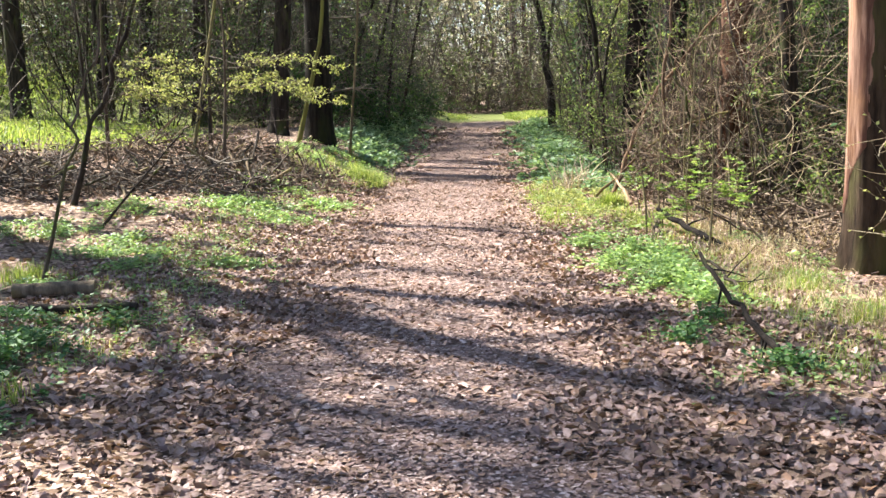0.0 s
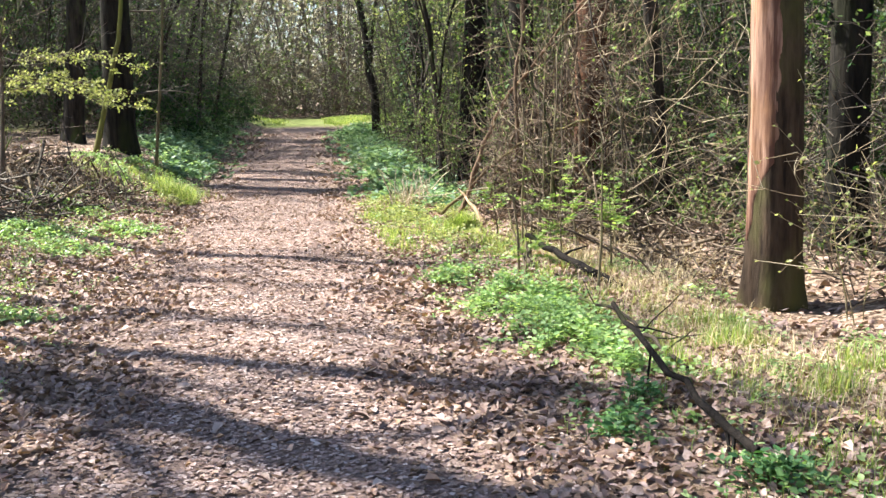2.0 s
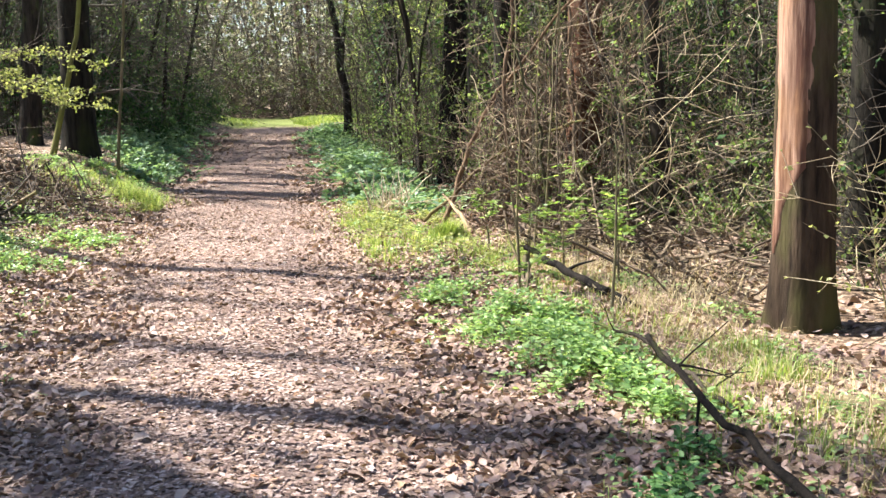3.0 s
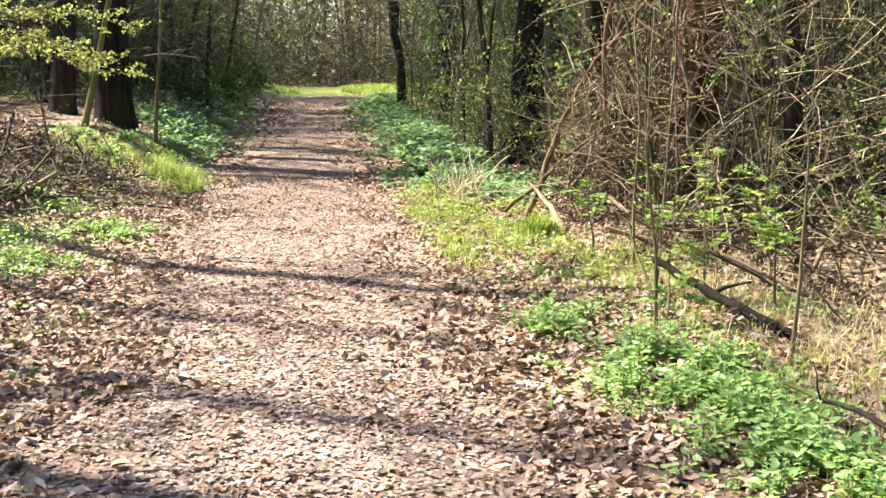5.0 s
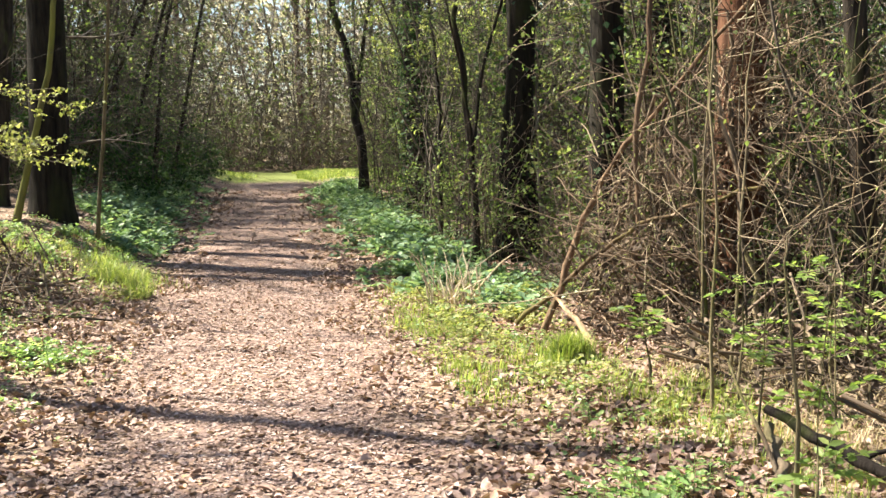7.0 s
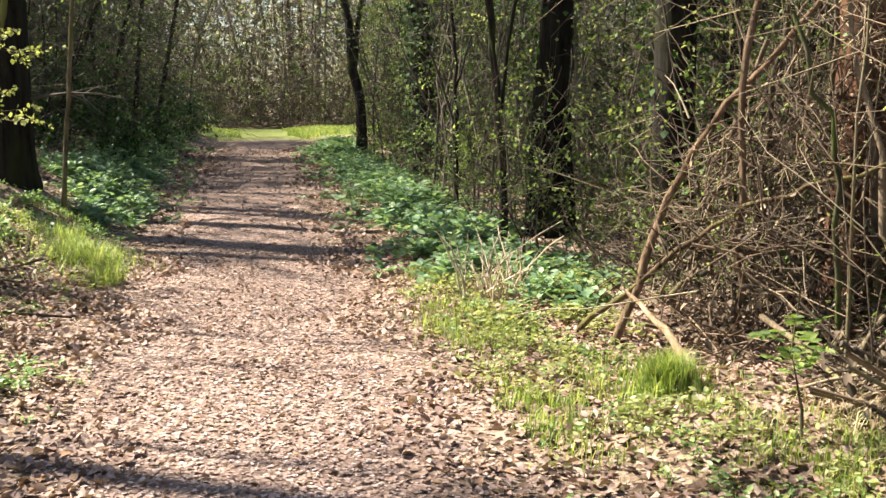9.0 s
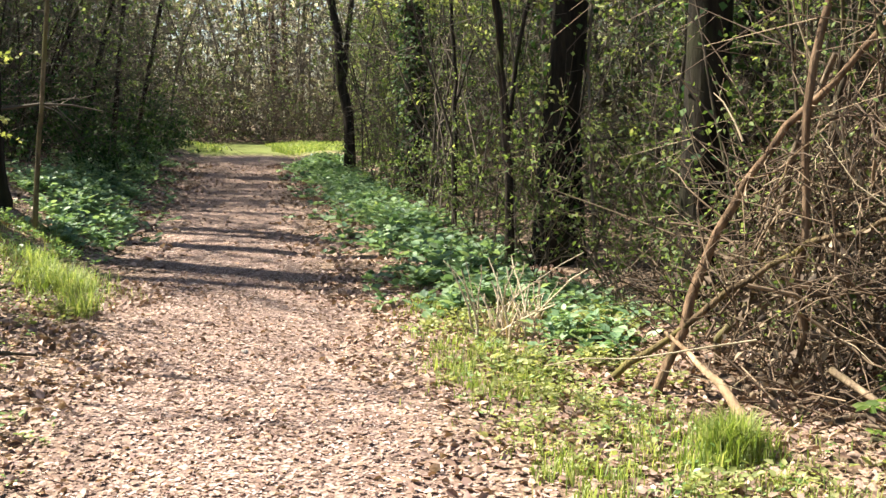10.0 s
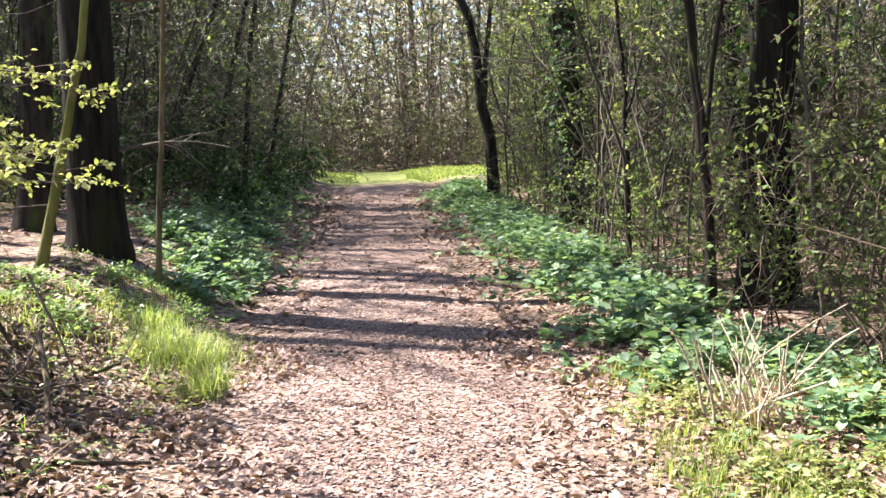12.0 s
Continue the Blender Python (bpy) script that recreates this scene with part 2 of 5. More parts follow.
def tubes(geo, P, R, k=5, cap=False):
    """Round stems along polylines P (n, m, 3) with radii R (n, m)."""
    P, R = np.asarray(P, float), np.asarray(R, float)
    if P.ndim == 2:
        P, R = P[None], R[None]
    n, m, _ = P.shape
    T = unit(np.gradient(P, axis=1))
    ref = np.where((np.abs(T.mean(1)[:, 2]) > 0.8)[:, None], np.array([1.0, 0, 0]), np.array([0, 0, 1.0]))[:, None]
    A = unit(np.cross(T, ref))
    B = np.cross(T, A)
    a = np.arange(k) * 2 * np.pi / k
    ring = P[:, :, None] + R[:, :, None, None] * (np.cos(a)[:, None] * A[:, :, None] + np.sin(a)[:, None] * B[:, :, None])
    idx = np.arange(n * m * k).reshape(n, m, k)
    nxt = np.roll(idx, -1, 2)
    q = np.stack([idx[:, :-1], nxt[:, :-1], nxt[:, 1:], idx[:, 1:]], -1)
    geo.add(ring, q)
    if cap:
        for end in (0, m - 1):
            c = np.concatenate([ring[:, end], P[:, end][:, None]], 1)
            i = np.arange(n)[:, None] * (k + 1) + np.arange(k)
            j = np.arange(n)[:, None] * (k + 1) + (np.arange(k) + 1) % k
            o = np.repeat(np.arange(n)[:, None] * (k + 1) + k, k, 1)
            geo.add(c, None, np.stack([i, j, o], -1))


def grow(rng, P, R, n, lo, hi, length, spread, up, wander, m, rr, taper=0.3, least=0.003):
    """n side shoots from each polyline, between its shares lo and hi."""
    N, mp, _ = P.shape
    i = np.repeat(np.arange(N), n)
    s = rng.uniform(lo, hi, len(i)) * (mp - 1)
    j = np.minimum(s.astype(int), mp - 2)
    f = (s - j)[:, None]
    start = P[i, j] * (1 - f) + P[i, j + 1] * f
    rad = (R[i, j] * (1 - f[:, 0]) + R[i, j + 1] * f[:, 0]) * rr
    tang = unit(P[i, j + 1] - P[i, j])
    side = unit(np.cross(tang, rng.normal(size=tang.shape)))
    sp = np.radians(rng.uniform(*spread, len(i)))[:, None]
    d = unit(np.cos(sp) * tang + np.sin(sp) * side + np.array([0, 0, up]))
    step = rng.uniform(*length, len(i))[:, None] / (m - 1)
    C = np.empty((len(i), m, 3))
    C[:, 0] = start
    for a in range(1, m):
        C[:, a] = C[:, a - 1] + d * step
        d = unit(d + wander * rng.normal(size=d.shape) + np.array([0, 0, up * 0.2]))
    return C, np.maximum(rad, least)[:, None] * np.linspace(1, taper, m)


def leaves(geo, pos, d, nrm, length, width, fold=0.15, full=False):
    """Leaves of four or six corners, folded along the middle rib."""
    d = unit(d)
    side = unit(np.cross(d, nrm))
    nn = np.cross(side, d)
    L, W = np.broadcast_to(length, (len(pos),))[:, None], np.broadcast_to(width, (len(pos),))[:, None]
    if full:
        c = [pos, pos + d * L * 0.3 + side * W * 0.5 + nn * W * fold, pos + d * L * 0.7 + side * W * 0.38 + nn * W * fold * 0.6, pos + d * L - nn * W * fold,
             pos + d * L * 0.7 - side * W * 0.38 + nn * W * fold * 0.6, pos + d * L * 0.3 - side * W * 0.5 + nn * W * fold]
        b = np.arange(len(pos))[:, None] * 6
        q = np.concatenate([b + np.array([0, 1, 2, 3]), b + np.array([0, 3, 4, 5])])
    else:
        c = [pos, pos + d * L * 0.45 + side * W * 0.5 + nn * W * fold, pos + d * L, pos + d * L * 0.45 - side * W * 0.5 + nn * W * fold]
        q = np.arange(len(pos) * 4).reshape(-1, 4)
    geo.add(np.stack(c, 1), q)


def leaves_on(rng, geo, P, n, size, droop=0.0, lo=0.2, full=False, clump=0.0):
    """n leaves on each twig of P."""
    N, m, _ = P.shape
    i = np.repeat(np.arange(N), n)
    s = rng.uniform(lo, 1, len(i)) * (m - 1)
    j = np.minimum(s.astype(int), m - 2)
    f = (s - j)[:, None]
    pos = P[i, j] * (1 - f) + P[i, j + 1] * f + rng.normal(size=(len(i), 3)) * clump
    d = unit(P[i, j + 1] - P[i, j]) * 0.5 + rng.normal(size=(len(i), 3)) * 0.7 - np.array([0, 0, droop])
    nrm = rng.normal(size=(len(i), 3)) * 0.6 + np.array([0, 0, 1.0])
    L = rng.uniform(size * 0.6, size * 1.25, len(i))
    leaves(geo, pos, d, nrm, L, L * rng.uniform(0.5, 0.8, len(i)), 0.15, full)


def thing(name, at, label, category, group="", kind=""):
    e = new(name)
    e.empty_display_size = 0.2
    e.location = at
    return tagged(e, label, category, group, kind)


def part(name, geo, mat, parent, label="", smooth=True, kind=""):
    ob = new(name, geo.mesh(name, mat, smooth))
    ob.parent = parent
    return tagged(ob, label, "", "", kind)


def stuff(name, geo, mat, label, category, kind="stuff", smooth=True):
    return tagged(new(name, geo.mesh(name, mat, smooth)), label, category, "", kind)


# ---- lie of the land ----
def smooth01(a, b, x):
    s = np.clip((x - a) / (b - a), 0, 1)
    return s * s * (3 - 2 * s)


def path_middle(y):
    return -0.15 + 0.0013 * np.clip(y - 3, 0, 40) ** 2


def land(x, y):
    x, y = np.asarray(x, float), np.asarray(y, float)
    left = path_middle(y) - 1.0 - x
    right = x - path_middle(y) - 1.0
    h = 0.55 * smooth01(16, 48, y)
    h = h + smooth01(9, 20, y) * (0.62 * smooth01(0.0, 2.2, left)) * (1 - 0.25 * smooth01(26, 40, y)) + 0.30 * smooth01(2, 14, left)
    h = h + 1.9 * smooth01(6, 17, left) * smooth01(15, 34, y) * (1 - smooth01(60, 120, y)) * (1 - smooth01(40, 90, left))
    h = h + 0.07 * smooth01(0.1, 1.2, right)
    h = h - 0.2 * np.exp(-((x - 3.8) / 1.0) ** 2 - ((y - 9.2) / 1.5) ** 2)
    bumps = 0.035 * np.sin(1.9 * x + 0.7 * y) * np.sin(1.3 * y - 0.8 * x) + 0.018 * np.sin(5.1 * x + 1.3) * np.sin(4.3 * y + 2 * np.sin(x))
    off = np.clip(np.maximum(left, right) + 1.0, 0, 2)
    far = np.clip(1 - (np.abs(x) + np.abs(y - 20)) / 150, 0, 1)
    return h + bumps * (0.2 + 0.55 * off) * far


def stretch(lo, hi, step, reach, factor=1.35):
    mid = np.arange(lo, hi + step / 2, step)
    up, down, s = [hi], [lo], step
    while up[-1] < reach:
        s *= factor
        up.append(up[-1] + s)
        down.append(down[-1] - s)
    return np.concatenate([down[:0:-1], mid, up[1:]])


gx, gy = stretch(-6, 6, 0.12, 900), stretch(0, 46, 0.14, 900)
GX, GY = np.meshgrid(gx, gy)
GZ = land(GX, GY)
ground_geo = Geo()
gi = np.arange(GX.size).reshape(GX.shape)
ground_geo.add(np.stack([GX, GY, GZ], -1), np.stack([gi[:-1, :-1], gi[:-1, 1:], gi[1:, 1:], gi[1:, :-1]], -1))
ground = stuff("ground", ground_geo, M_GROUND, "trodden woodland path and leaf-covered forest floor", "ground", "structure")
wob = 0.22 * np.sin(1.7 * GY) + 0.15 * np.sin(4.1 * GY + 1)
trod = 1 - smooth01(0.6, 1.15, np.abs(GX - path_middle(GY)) + wob * 0.6)
trod = trod * (1 - smooth01(38, 42, GY))
turf = smooth01(38.5, 41, GY) * (1 - smooth01(49, 52, GY)) * smooth01(-1.2, 0.2, GX + 0.15 * np.sin(GY)) * (1 - smooth01(9, 12, GX))
meadow = (1 - smooth01(-6.4, -4.4, GX + 0.6 * np.sin(GY))) * smooth01(18, 21, GY) * (1 - smooth01(44, 50, GY))
cover = np.stack([trod, np.clip(turf + meadow, 0, 1), 0 * trod, 0 * trod + 1], -1).reshape(-1, 4)
ground.data.color_attributes.new("cover", "FLOAT_COLOR", "POINT").data.foreach_set("color", cover.astype(np.float32).ravel())


# ---- trees ----
def trunk_line(rng, height, lean=(0, 0), sway=0.12, m=14):
    z = np.concatenate([[-0.15, 0.0, 0.15, 0.4], np.linspace(1.0, height, m - 4)])
    w = rng.normal(size=(2, 3)) * sway
    s = z / height
    x = lean[0] * z + w[0, 0] * np.sin(s * 5 + w[0, 1] * 9) * height * 0.08
    y = lean[1] * z + w[1, 0] * np.sin(s * 4 + w[1, 1] * 9) * height * 0.08
    x, y = x - x[1], y - y[1]
    return np.stack([x, y, z], -1)[None]


def trunk_radii(P, r, flare=0.3):
    z = P[0, :, 2]
    return (r * (1 - 0.8 * np.clip(z / z[-1], 0, 1)) * (1 + flare * np.exp(-np.clip(z, 0, None) / 0.22)))[None]


def build_tree(name, at, label, seed, height=17, r=0.16, lean=(0, 0), bark=None, leaf=None, low=12, limbs=12, twigs=6, leafing=4, leaf_size=0.07, group="", sides=10, low_len=(0.5, 2.0), ivy=0, low_leaf=0, twig_mat=None, sway=0.12, kink=0.0, fork=0):
    rng = np.random.default_rng(seed)
    tree = thing(name, at, label, "tree", group)
    P = trunk_line(rng, height, lean, sway, 34 if kink else 14)
    if kink:
        P[:, 4:, :2] += np.cumsum(rng.normal(size=P[:, 4:, :2].shape) * kink, 1)
    R = trunk_radii(P, r)
    g = Geo()
    tubes(g, P, R, sides)
    stem = part("trunk", g, bark or M_BARK, tree)
    for _ in range(fork):
        F0, F0R = grow(rng, P, R, 1, 0.1, 0.3, (height * 0.35, height * 0.6), (12, 30), 0.25, 0.07, 12, 0.6, 0.3, 0.006)
        g = Geo()
        tubes(g, F0, F0R, 7)
        part("forked_stem", g, bark or M_BARK, tree)
    g = Geo()
    reach = min(1.0, height / 9)
    C, CR = grow(rng, P, R, limbs, 0.5, 0.98, (1.8 * reach, 4.5 * reach), (35, 70), 0.25, 0.16, 6, 0.42, 0.25, 0.012)
    tubes(g, C, CR, 5)
    D, DR = grow(rng, C, CR, twigs, 0.25, 1.0, (0.6, 1.8), (25, 60), 0.1, 0.22, 4, 0.5, 0.3, 0.006)
    tubes(g, D, DR, 3)
    boughs = part("branchwork", g, bark or M_BARK, tree, kind="stuff")
    if low:
        g = Geo()
        E_, ER = grow(rng, P, R, low, 0.28, 0.62, low_len, (60, 95), -0.12, 0.2, 5, 0.10, 0.3, 0.006)
        tubes(g, E_, ER, 3)
        F_, FR = grow(rng, E_, ER, 4, 0.3, 1.0, (0.25, 0.8), (25, 65), -0.05, 0.25, 4, 0.6, 0.4, 0.003)
        tubes(g, F_, FR, 3)
        part("twigwork", g, twig_mat or M_TWIG_DARK, tree, kind="stuff")
        if low_leaf:
            g = Geo()
            leaves_on(rng, g, F_, low_leaf, leaf_size, 0.1)
            part("low_foliage", g, leaf or M_LEAF, tree, kind="stuff")
    if leafing:
        g = Geo()
        leaves_on(rng, g, D, leafing, leaf_size * 1.3, 0.1, 0.2, False, 0.05)
        part("crown", g, leaf or M_LEAF, boughs, kind="stuff")
    if ivy:
        g = Geo()
        z = rng.uniform(0.1, 8.0, ivy) ** 1.0
        a = rng.uniform(0, 2 * np.pi, ivy)
        rad = np.interp(z, P[0, :, 2], R[0]) + np.abs(rng.normal(size=ivy)) * 0.07 + 0.02
        x0, y0 = np.interp(z, P[0, :, 2], P[0, :, 0]), np.interp(z, P[0, :, 2], P[0, :, 1])
        out = np.stack([np.cos(a), np.sin(a), 0 * a], -1)
        pos = np.stack([x0, y0, z], -1) + out * rad[:, None]
        leaves(g, pos, out * 0.5 + rng.normal(size=(ivy, 3)) * 0.5 - np.array([0, 0, 0.6]), out + np.array([0, 0, 0.5]), rng.uniform(0.05, 0.10, ivy), rng.uniform(0.05, 0.08, ivy), 0.15)
        part("ivy", g, M_LEAF_DARK, stem, "dark green ivy climbing the trunk", kind="stuff")
    return tree


def build_shrub(name, at, label, seed, stems=7, height=(2.5, 4.5), spread=(5, 28), leaf=None, leafing=4, leaf_size=0.045, bark=None, twig=None, side=8, twigs=5, r=0.014, group="", foot=0.25, leaf_lo=0.2, branch_len=(0.5, 1.4), branch_up=0.05, category="shrub"):
    rng = np.random.default_rng(seed)
    bush = thing(name, at, label, category, group)
    m = 7
    a = rng.uniform(0, 2 * np.pi, stems)
    tilt = np.radians(rng.uniform(*spread, stems))
    d = np.stack([np.cos(a) * np.sin(tilt), np.sin(a) * np.sin(tilt), np.cos(tilt)], -1)
    P = np.empty((stems, m, 3))
    P[:, 0] = np.stack([np.cos(a) * foot * rng.uniform(0.2, 1, stems), np.sin(a) * foot * rng.uniform(0.2, 1, stems), np.full(stems, -0.08)], -1)
    H = rng.uniform(*height, stems)[:, None]
    for k in range(1, m):
        P[:, k] = P[:, k - 1] + d * H / (m - 1)
        d = unit(d + rng.normal(size=d.shape) * 0.10 + np.array([0, 0, -0.02]))
    R = (r * rng.uniform(0.6, 1.3, stems))[:, None] * np.linspace(1, 0.3, m)
    for k in range(stems):
        g = Geo()
        tubes(g, P[k], R[k], 4)
        part("stem", g, bark or M_BARK, bush)
    g = Geo()
    C, CR = grow(rng, P, R, side, 0.12, 1.0, branch_len, (30, 80), branch_up, 0.2, 4, 0.55, 0.35, 0.004)
    tubes(g, C, CR, 3)
    D, DR = grow(rng, C, CR, twigs, 0.15, 1.0, (0.2, 0.7), (25, 70), 0.03, 0.0, 2, 0.7, 0.5, 0.0032)
    tubes(g, D, DR, 3)
    part("twigwork", g, twig or M_TWIG, bush, kind="stuff")
    if leafing:
        g = Geo()
        leaves_on(rng, g, D, leafing, leaf_size, 0.0, leaf_lo)
        part("foliage", g, leaf or M_LEAF, bush, kind="stuff")
    return bush


def patchy(x, y, size):
    k = 2 * np.pi / size
    return 0.5 + 0.25 * np.sin(k * x + 1.3 * np.sin(k * 0.7 * y)) + 0.25 * np.sin(k * 1.13 * y + 1.7 * np.sin(k * 0.83 * x + 1))


def put(x, y, dz=0.0):
    return (x, y, float(land(x, y)) + dz)


def copies(master, places, seed, group="", smin=0.85, smax=1.2):
    rng = np.random.default_rng(seed)
    made = []
    for n, (x, y) in enumerate(places):
        s = rng.uniform(smin, smax)
        m = pose(x, y, float(land(x, y)) - 0.03, rng.normal() * 1.5, rng.normal() * 1.5, rng.uniform(0, 360)) @ Matrix.Diagonal((s, s, s * rng.uniform(0.95, 1.1), 1))
        if n == 0:
            first = m
        else:
            made.append(copy_thing(master, m))
    master.matrix_basis = first
    return [master] + made


# ---- trees that the path passes ----
# trunk stripped of its bark on the sunny side
def stripped_tree(x, y, r):
    rng = np.random.default_rng(5)
    tree = thing("stripped_tree", put(x, y), "large tree trunk with orange stripped wood above dark mossy bark", "tree")
    P = trunk_line(rng, 17, (-0.008, 0.0), 0.02, 20)
    R = trunk_radii(P, r, 0.22)
    k = 28
    z = P[0, :, 2]
    fine_z = np.concatenate([np.linspace(-0.15, 6, 60), np.linspace(6.5, 17, 14)])
    Pf = np.stack([np.interp(fine_z, z, P[0, :, i]) for i in range(3)], -1)
    Rf = np.interp(fine_z, z, R[0])
    g = Geo()
    a = np.arange(k) * 2 * np.pi / k
    lump = 1 + 0.05 * np.sin(3 * a[None] + 1.2 * fine_z[:, None]) + 0.03 * np.sin(7 * a[None] - 2 * fine_z[:, None]) + 0.10 * np.exp(-np.clip(fine_z, 0, None) / 0.25)[:, None] * np.sin(5 * a[None])
    ring = Pf[:, None] + (Rf[:, None] * lump)[..., None] * np.stack([np.cos(a), np.sin(a), 0 * a], -1)[None]
    i = np.arange(len(fine_z) * k).reshape(-1, k)
    g.add(ring, np.stack([i[:-1], np.roll(i, -1, 1)[:-1], np.roll(i, -1, 1)[1:], i[1:]], -1))
    stem = part("trunk", g, M_BARK_WARM, tree)
    # bare wood, with an uneven edge, 6 mm proud of the bark
    g = Geo()
    zz = np.linspace(0.5, 16, 300)
    k2 = 16
    mid = np.radians(202) + 0.06 * np.sin(zz * 0.9)
    half = np.radians(55) + 0.14 * np.sin(2.1 * zz + 1) + 0.09 * np.sin(7.3 * zz) + 0.06 * np.sin(19 * zz + 2) + 0.05 * np.sin(31 * zz)
    half *= smooth01(0.42, 1.5, zz + 0.08 * np.sin(13 * zz)) * 0.97 + 0.03
    mid = mid - 0.5 * (1 - smooth01(0.5, 1.4, zz))
    u = np.linspace(-1, 1, k2)
    ang = mid[:, None] + half[:, None] * u[None]
    rr = np.interp(zz, fine_z, Rf)[:, None] * (1 + 0.05 * np.sin(3 * ang + 1.2 * zz[:, None]) + 0.03 * np.sin(7 * ang - 2 * zz[:, None])) + 0.008 * (1 - np.abs(u[None]) ** 6) - 0.002
    c = np.stack([np.interp(zz, fine_z, Pf[:, i_]) for i_ in range(3)], -1)
    ring = c[:, None] + rr[..., None] * np.stack([np.cos(ang), np.sin(ang), 0 * ang], -1)
    i = np.arange(len(zz) * k2).reshape(-1, k2)
    g.add(ring, np.stack([i[:-1, :-1], i[:-1, 1:], i[1:, 1:], i[1:, :-1]], -1))
    part("stripped_wood", g, M_STRIPPED, stem, "bare orange wood where bark fell away")
    g = Geo()
    C, CR = grow(rng, P, R, 12, 0.6, 0.98, (2, 4), (40, 70), 0.25, 0.15, 6, 0.4, 0.25, 0.012)
    tubes(g, C, CR, 5)
    D, DR = grow(rng, C, CR, 5, 0.3, 1, (0.6, 1.6), (30, 60), 0.1, 0.2, 4, 0.5, 0.3, 0.006)
    tubes(g, D, DR, 3)
    part("branchwork", g, M_BARK_DARK, tree, kind="stuff")
    g = Geo()
    leaves_on(rng, g, D, 4, 0.09, 0.1)
    part("crown", g, M_LEAF, tree, kind="stuff")
    return tree


stripped_tree(3.66, 9.35, 0.205)
build_tree("oak_tree", put(5.05, 10.8), "tall dark straight tree trunk in the undergrowth", 11, 18, 0.19, (-0.01, 0), M_BARK_SHADED, low=4)
build_tree("pine_tree", put(3.8, 14.3), "tall pine with reddish flaking bark behind brambles", 12, 19, 0.21, (0.005, 0), M_BARK_RED, M_LEAF_DARK, low=8, leafing=8)
build_tree("ash_tree", put(4.3, 13.2), "slim dark tree trunk among bare brushwood", 13, 14, 0.095, (0.0, 0), M_BARK_DARK, low=10)
build_tree("oak_tree", put(3.36, 19.4), "dark double-stemmed oak at the path side", 14, 18, 0.19, (-0.02, 0.01), M_BARK_SHADED, low=12, ivy=350, kink=0.012)
build_tree("oak_tree", put(3.62, 19.65), "dark leaning oak stem beside its twin", 15, 18, 0.17, (0.035, 0.01), M_BARK_SHADED, low=12, ivy=250, kink=0.012)
build_tree("oak_tree", put(3.52, 16.45), "thick straight oak trunk with dark greenish bark", 16, 18, 0.18, (0.0, 0), M_BARK_SHADED, low=8, ivy=400)
build_tree("thorn_tree", put(3.2, 31.6), "thin dark leaning tree at the path edge", 17, 9, 0.12, (-0.05, 0), M_BARK_DARK, M_LEAF, low=40, low_leaf=14, leafing=9, leaf_size=0.055, sway=0.3, kink=0.02, fork=1)
build_tree("ivy_tree", put(3.5, 26.4), "tree wrapped in dark ivy at the path side", 18, 15, 0.19, (0.0, 0), M_BARK_DARK, low=16, ivy=3200, low_leaf=3, leaf_size=0.05)
build_tree("young_ash", put(2.98, 21.9), "very slim bare young ash stem", 19, 7, 0.032, (0.03, 0), M_BARK_DARK, low=18, limbs=7, low_leaf=7, sides=7, sway=0.5, leaf_size=0.045, kink=0.02, fork=1)
build_tree("young_ash", put(2.86, 19.2), "slim forked young ash with sparse leaves", 20, 8, 0.046, (-0.01, 0.0), M_BARK_DARK, low=26, limbs=8, low_leaf=7, sides=8, sway=0.4, leaf_size=0.045, kink=0.028, fork=2)
build_tree("ivy_tree", put(4.6, 17.6), "dark ivy-covered trunk in the shade", 21, 15, 0.17, (0.0, 0), M_BARK_DARK, low=10, ivy=1500)
build_tree("oak_tree", put(5.2, 24.5), "dark oak trunk deep in the wood", 22, 17, 0.2, (0.01, 0), M_BARK_DARK, low=8)
build_tree("oak_tree", put(-2.36, 21.6), "massive dark oak trunk on the bank", 23, 19, 0.265, (0.0, 0), M_BARK_SHADED, low=3, sides=16, limbs=5, twigs=3, leafing=2)
build_tree("mossy_sapling", put(-2.64, 20.5), "leaning sapling with yellow-green mossy bark", 24, 7, 0.045, (0.2, 0.0), M_BARK_MOSS, M_LEAF_BRIGHT, low=9, limbs=6, low_leaf=14, leaf_size=0.04, sides=10, low_len=(0.4, 1.0), kink=0.012)
build_tree("young_ash", put(-1.72, 20.9), "slender bare pole-like ash on the bank", 25, 8, 0.027, (0.09, -0.25), M_BARK_PALE, low=8, limbs=7, low_leaf=5, sides=7, sway=0.05, leaf_size=0.045, kink=0.008, low_len=(0.3, 0.8))
build_tree("oak_tree", put(-3.5, 23.9), "straight dark oak behind the bank", 26, 18, 0.2, (0.0, 0), M_BARK_DARK, low=6, limbs=4, twigs=3, leafing=2)
for n, (x, y, lx) in enumerate([(-1.5, 31.0, 0.3), (-2.0, 30.2, 0.22), (-2.3, 32.5, 0.12), (-2.8, 29.0, 0.35), (-1.2, 34.0, 0.2)]):
    build_tree("leaning_thorn", put(x, y), "dark leaning thorn stem with many bare twigs", 30 + n, 9, 0.058, (lx, 0.0), M_BARK_DARK, M_LEAF, low=75, low_leaf=3, leafing=3, low_len=(1.2, 3.9), sway=0.35, leaf_size=0.05, group="leaning thorns at the bend", sides=8)


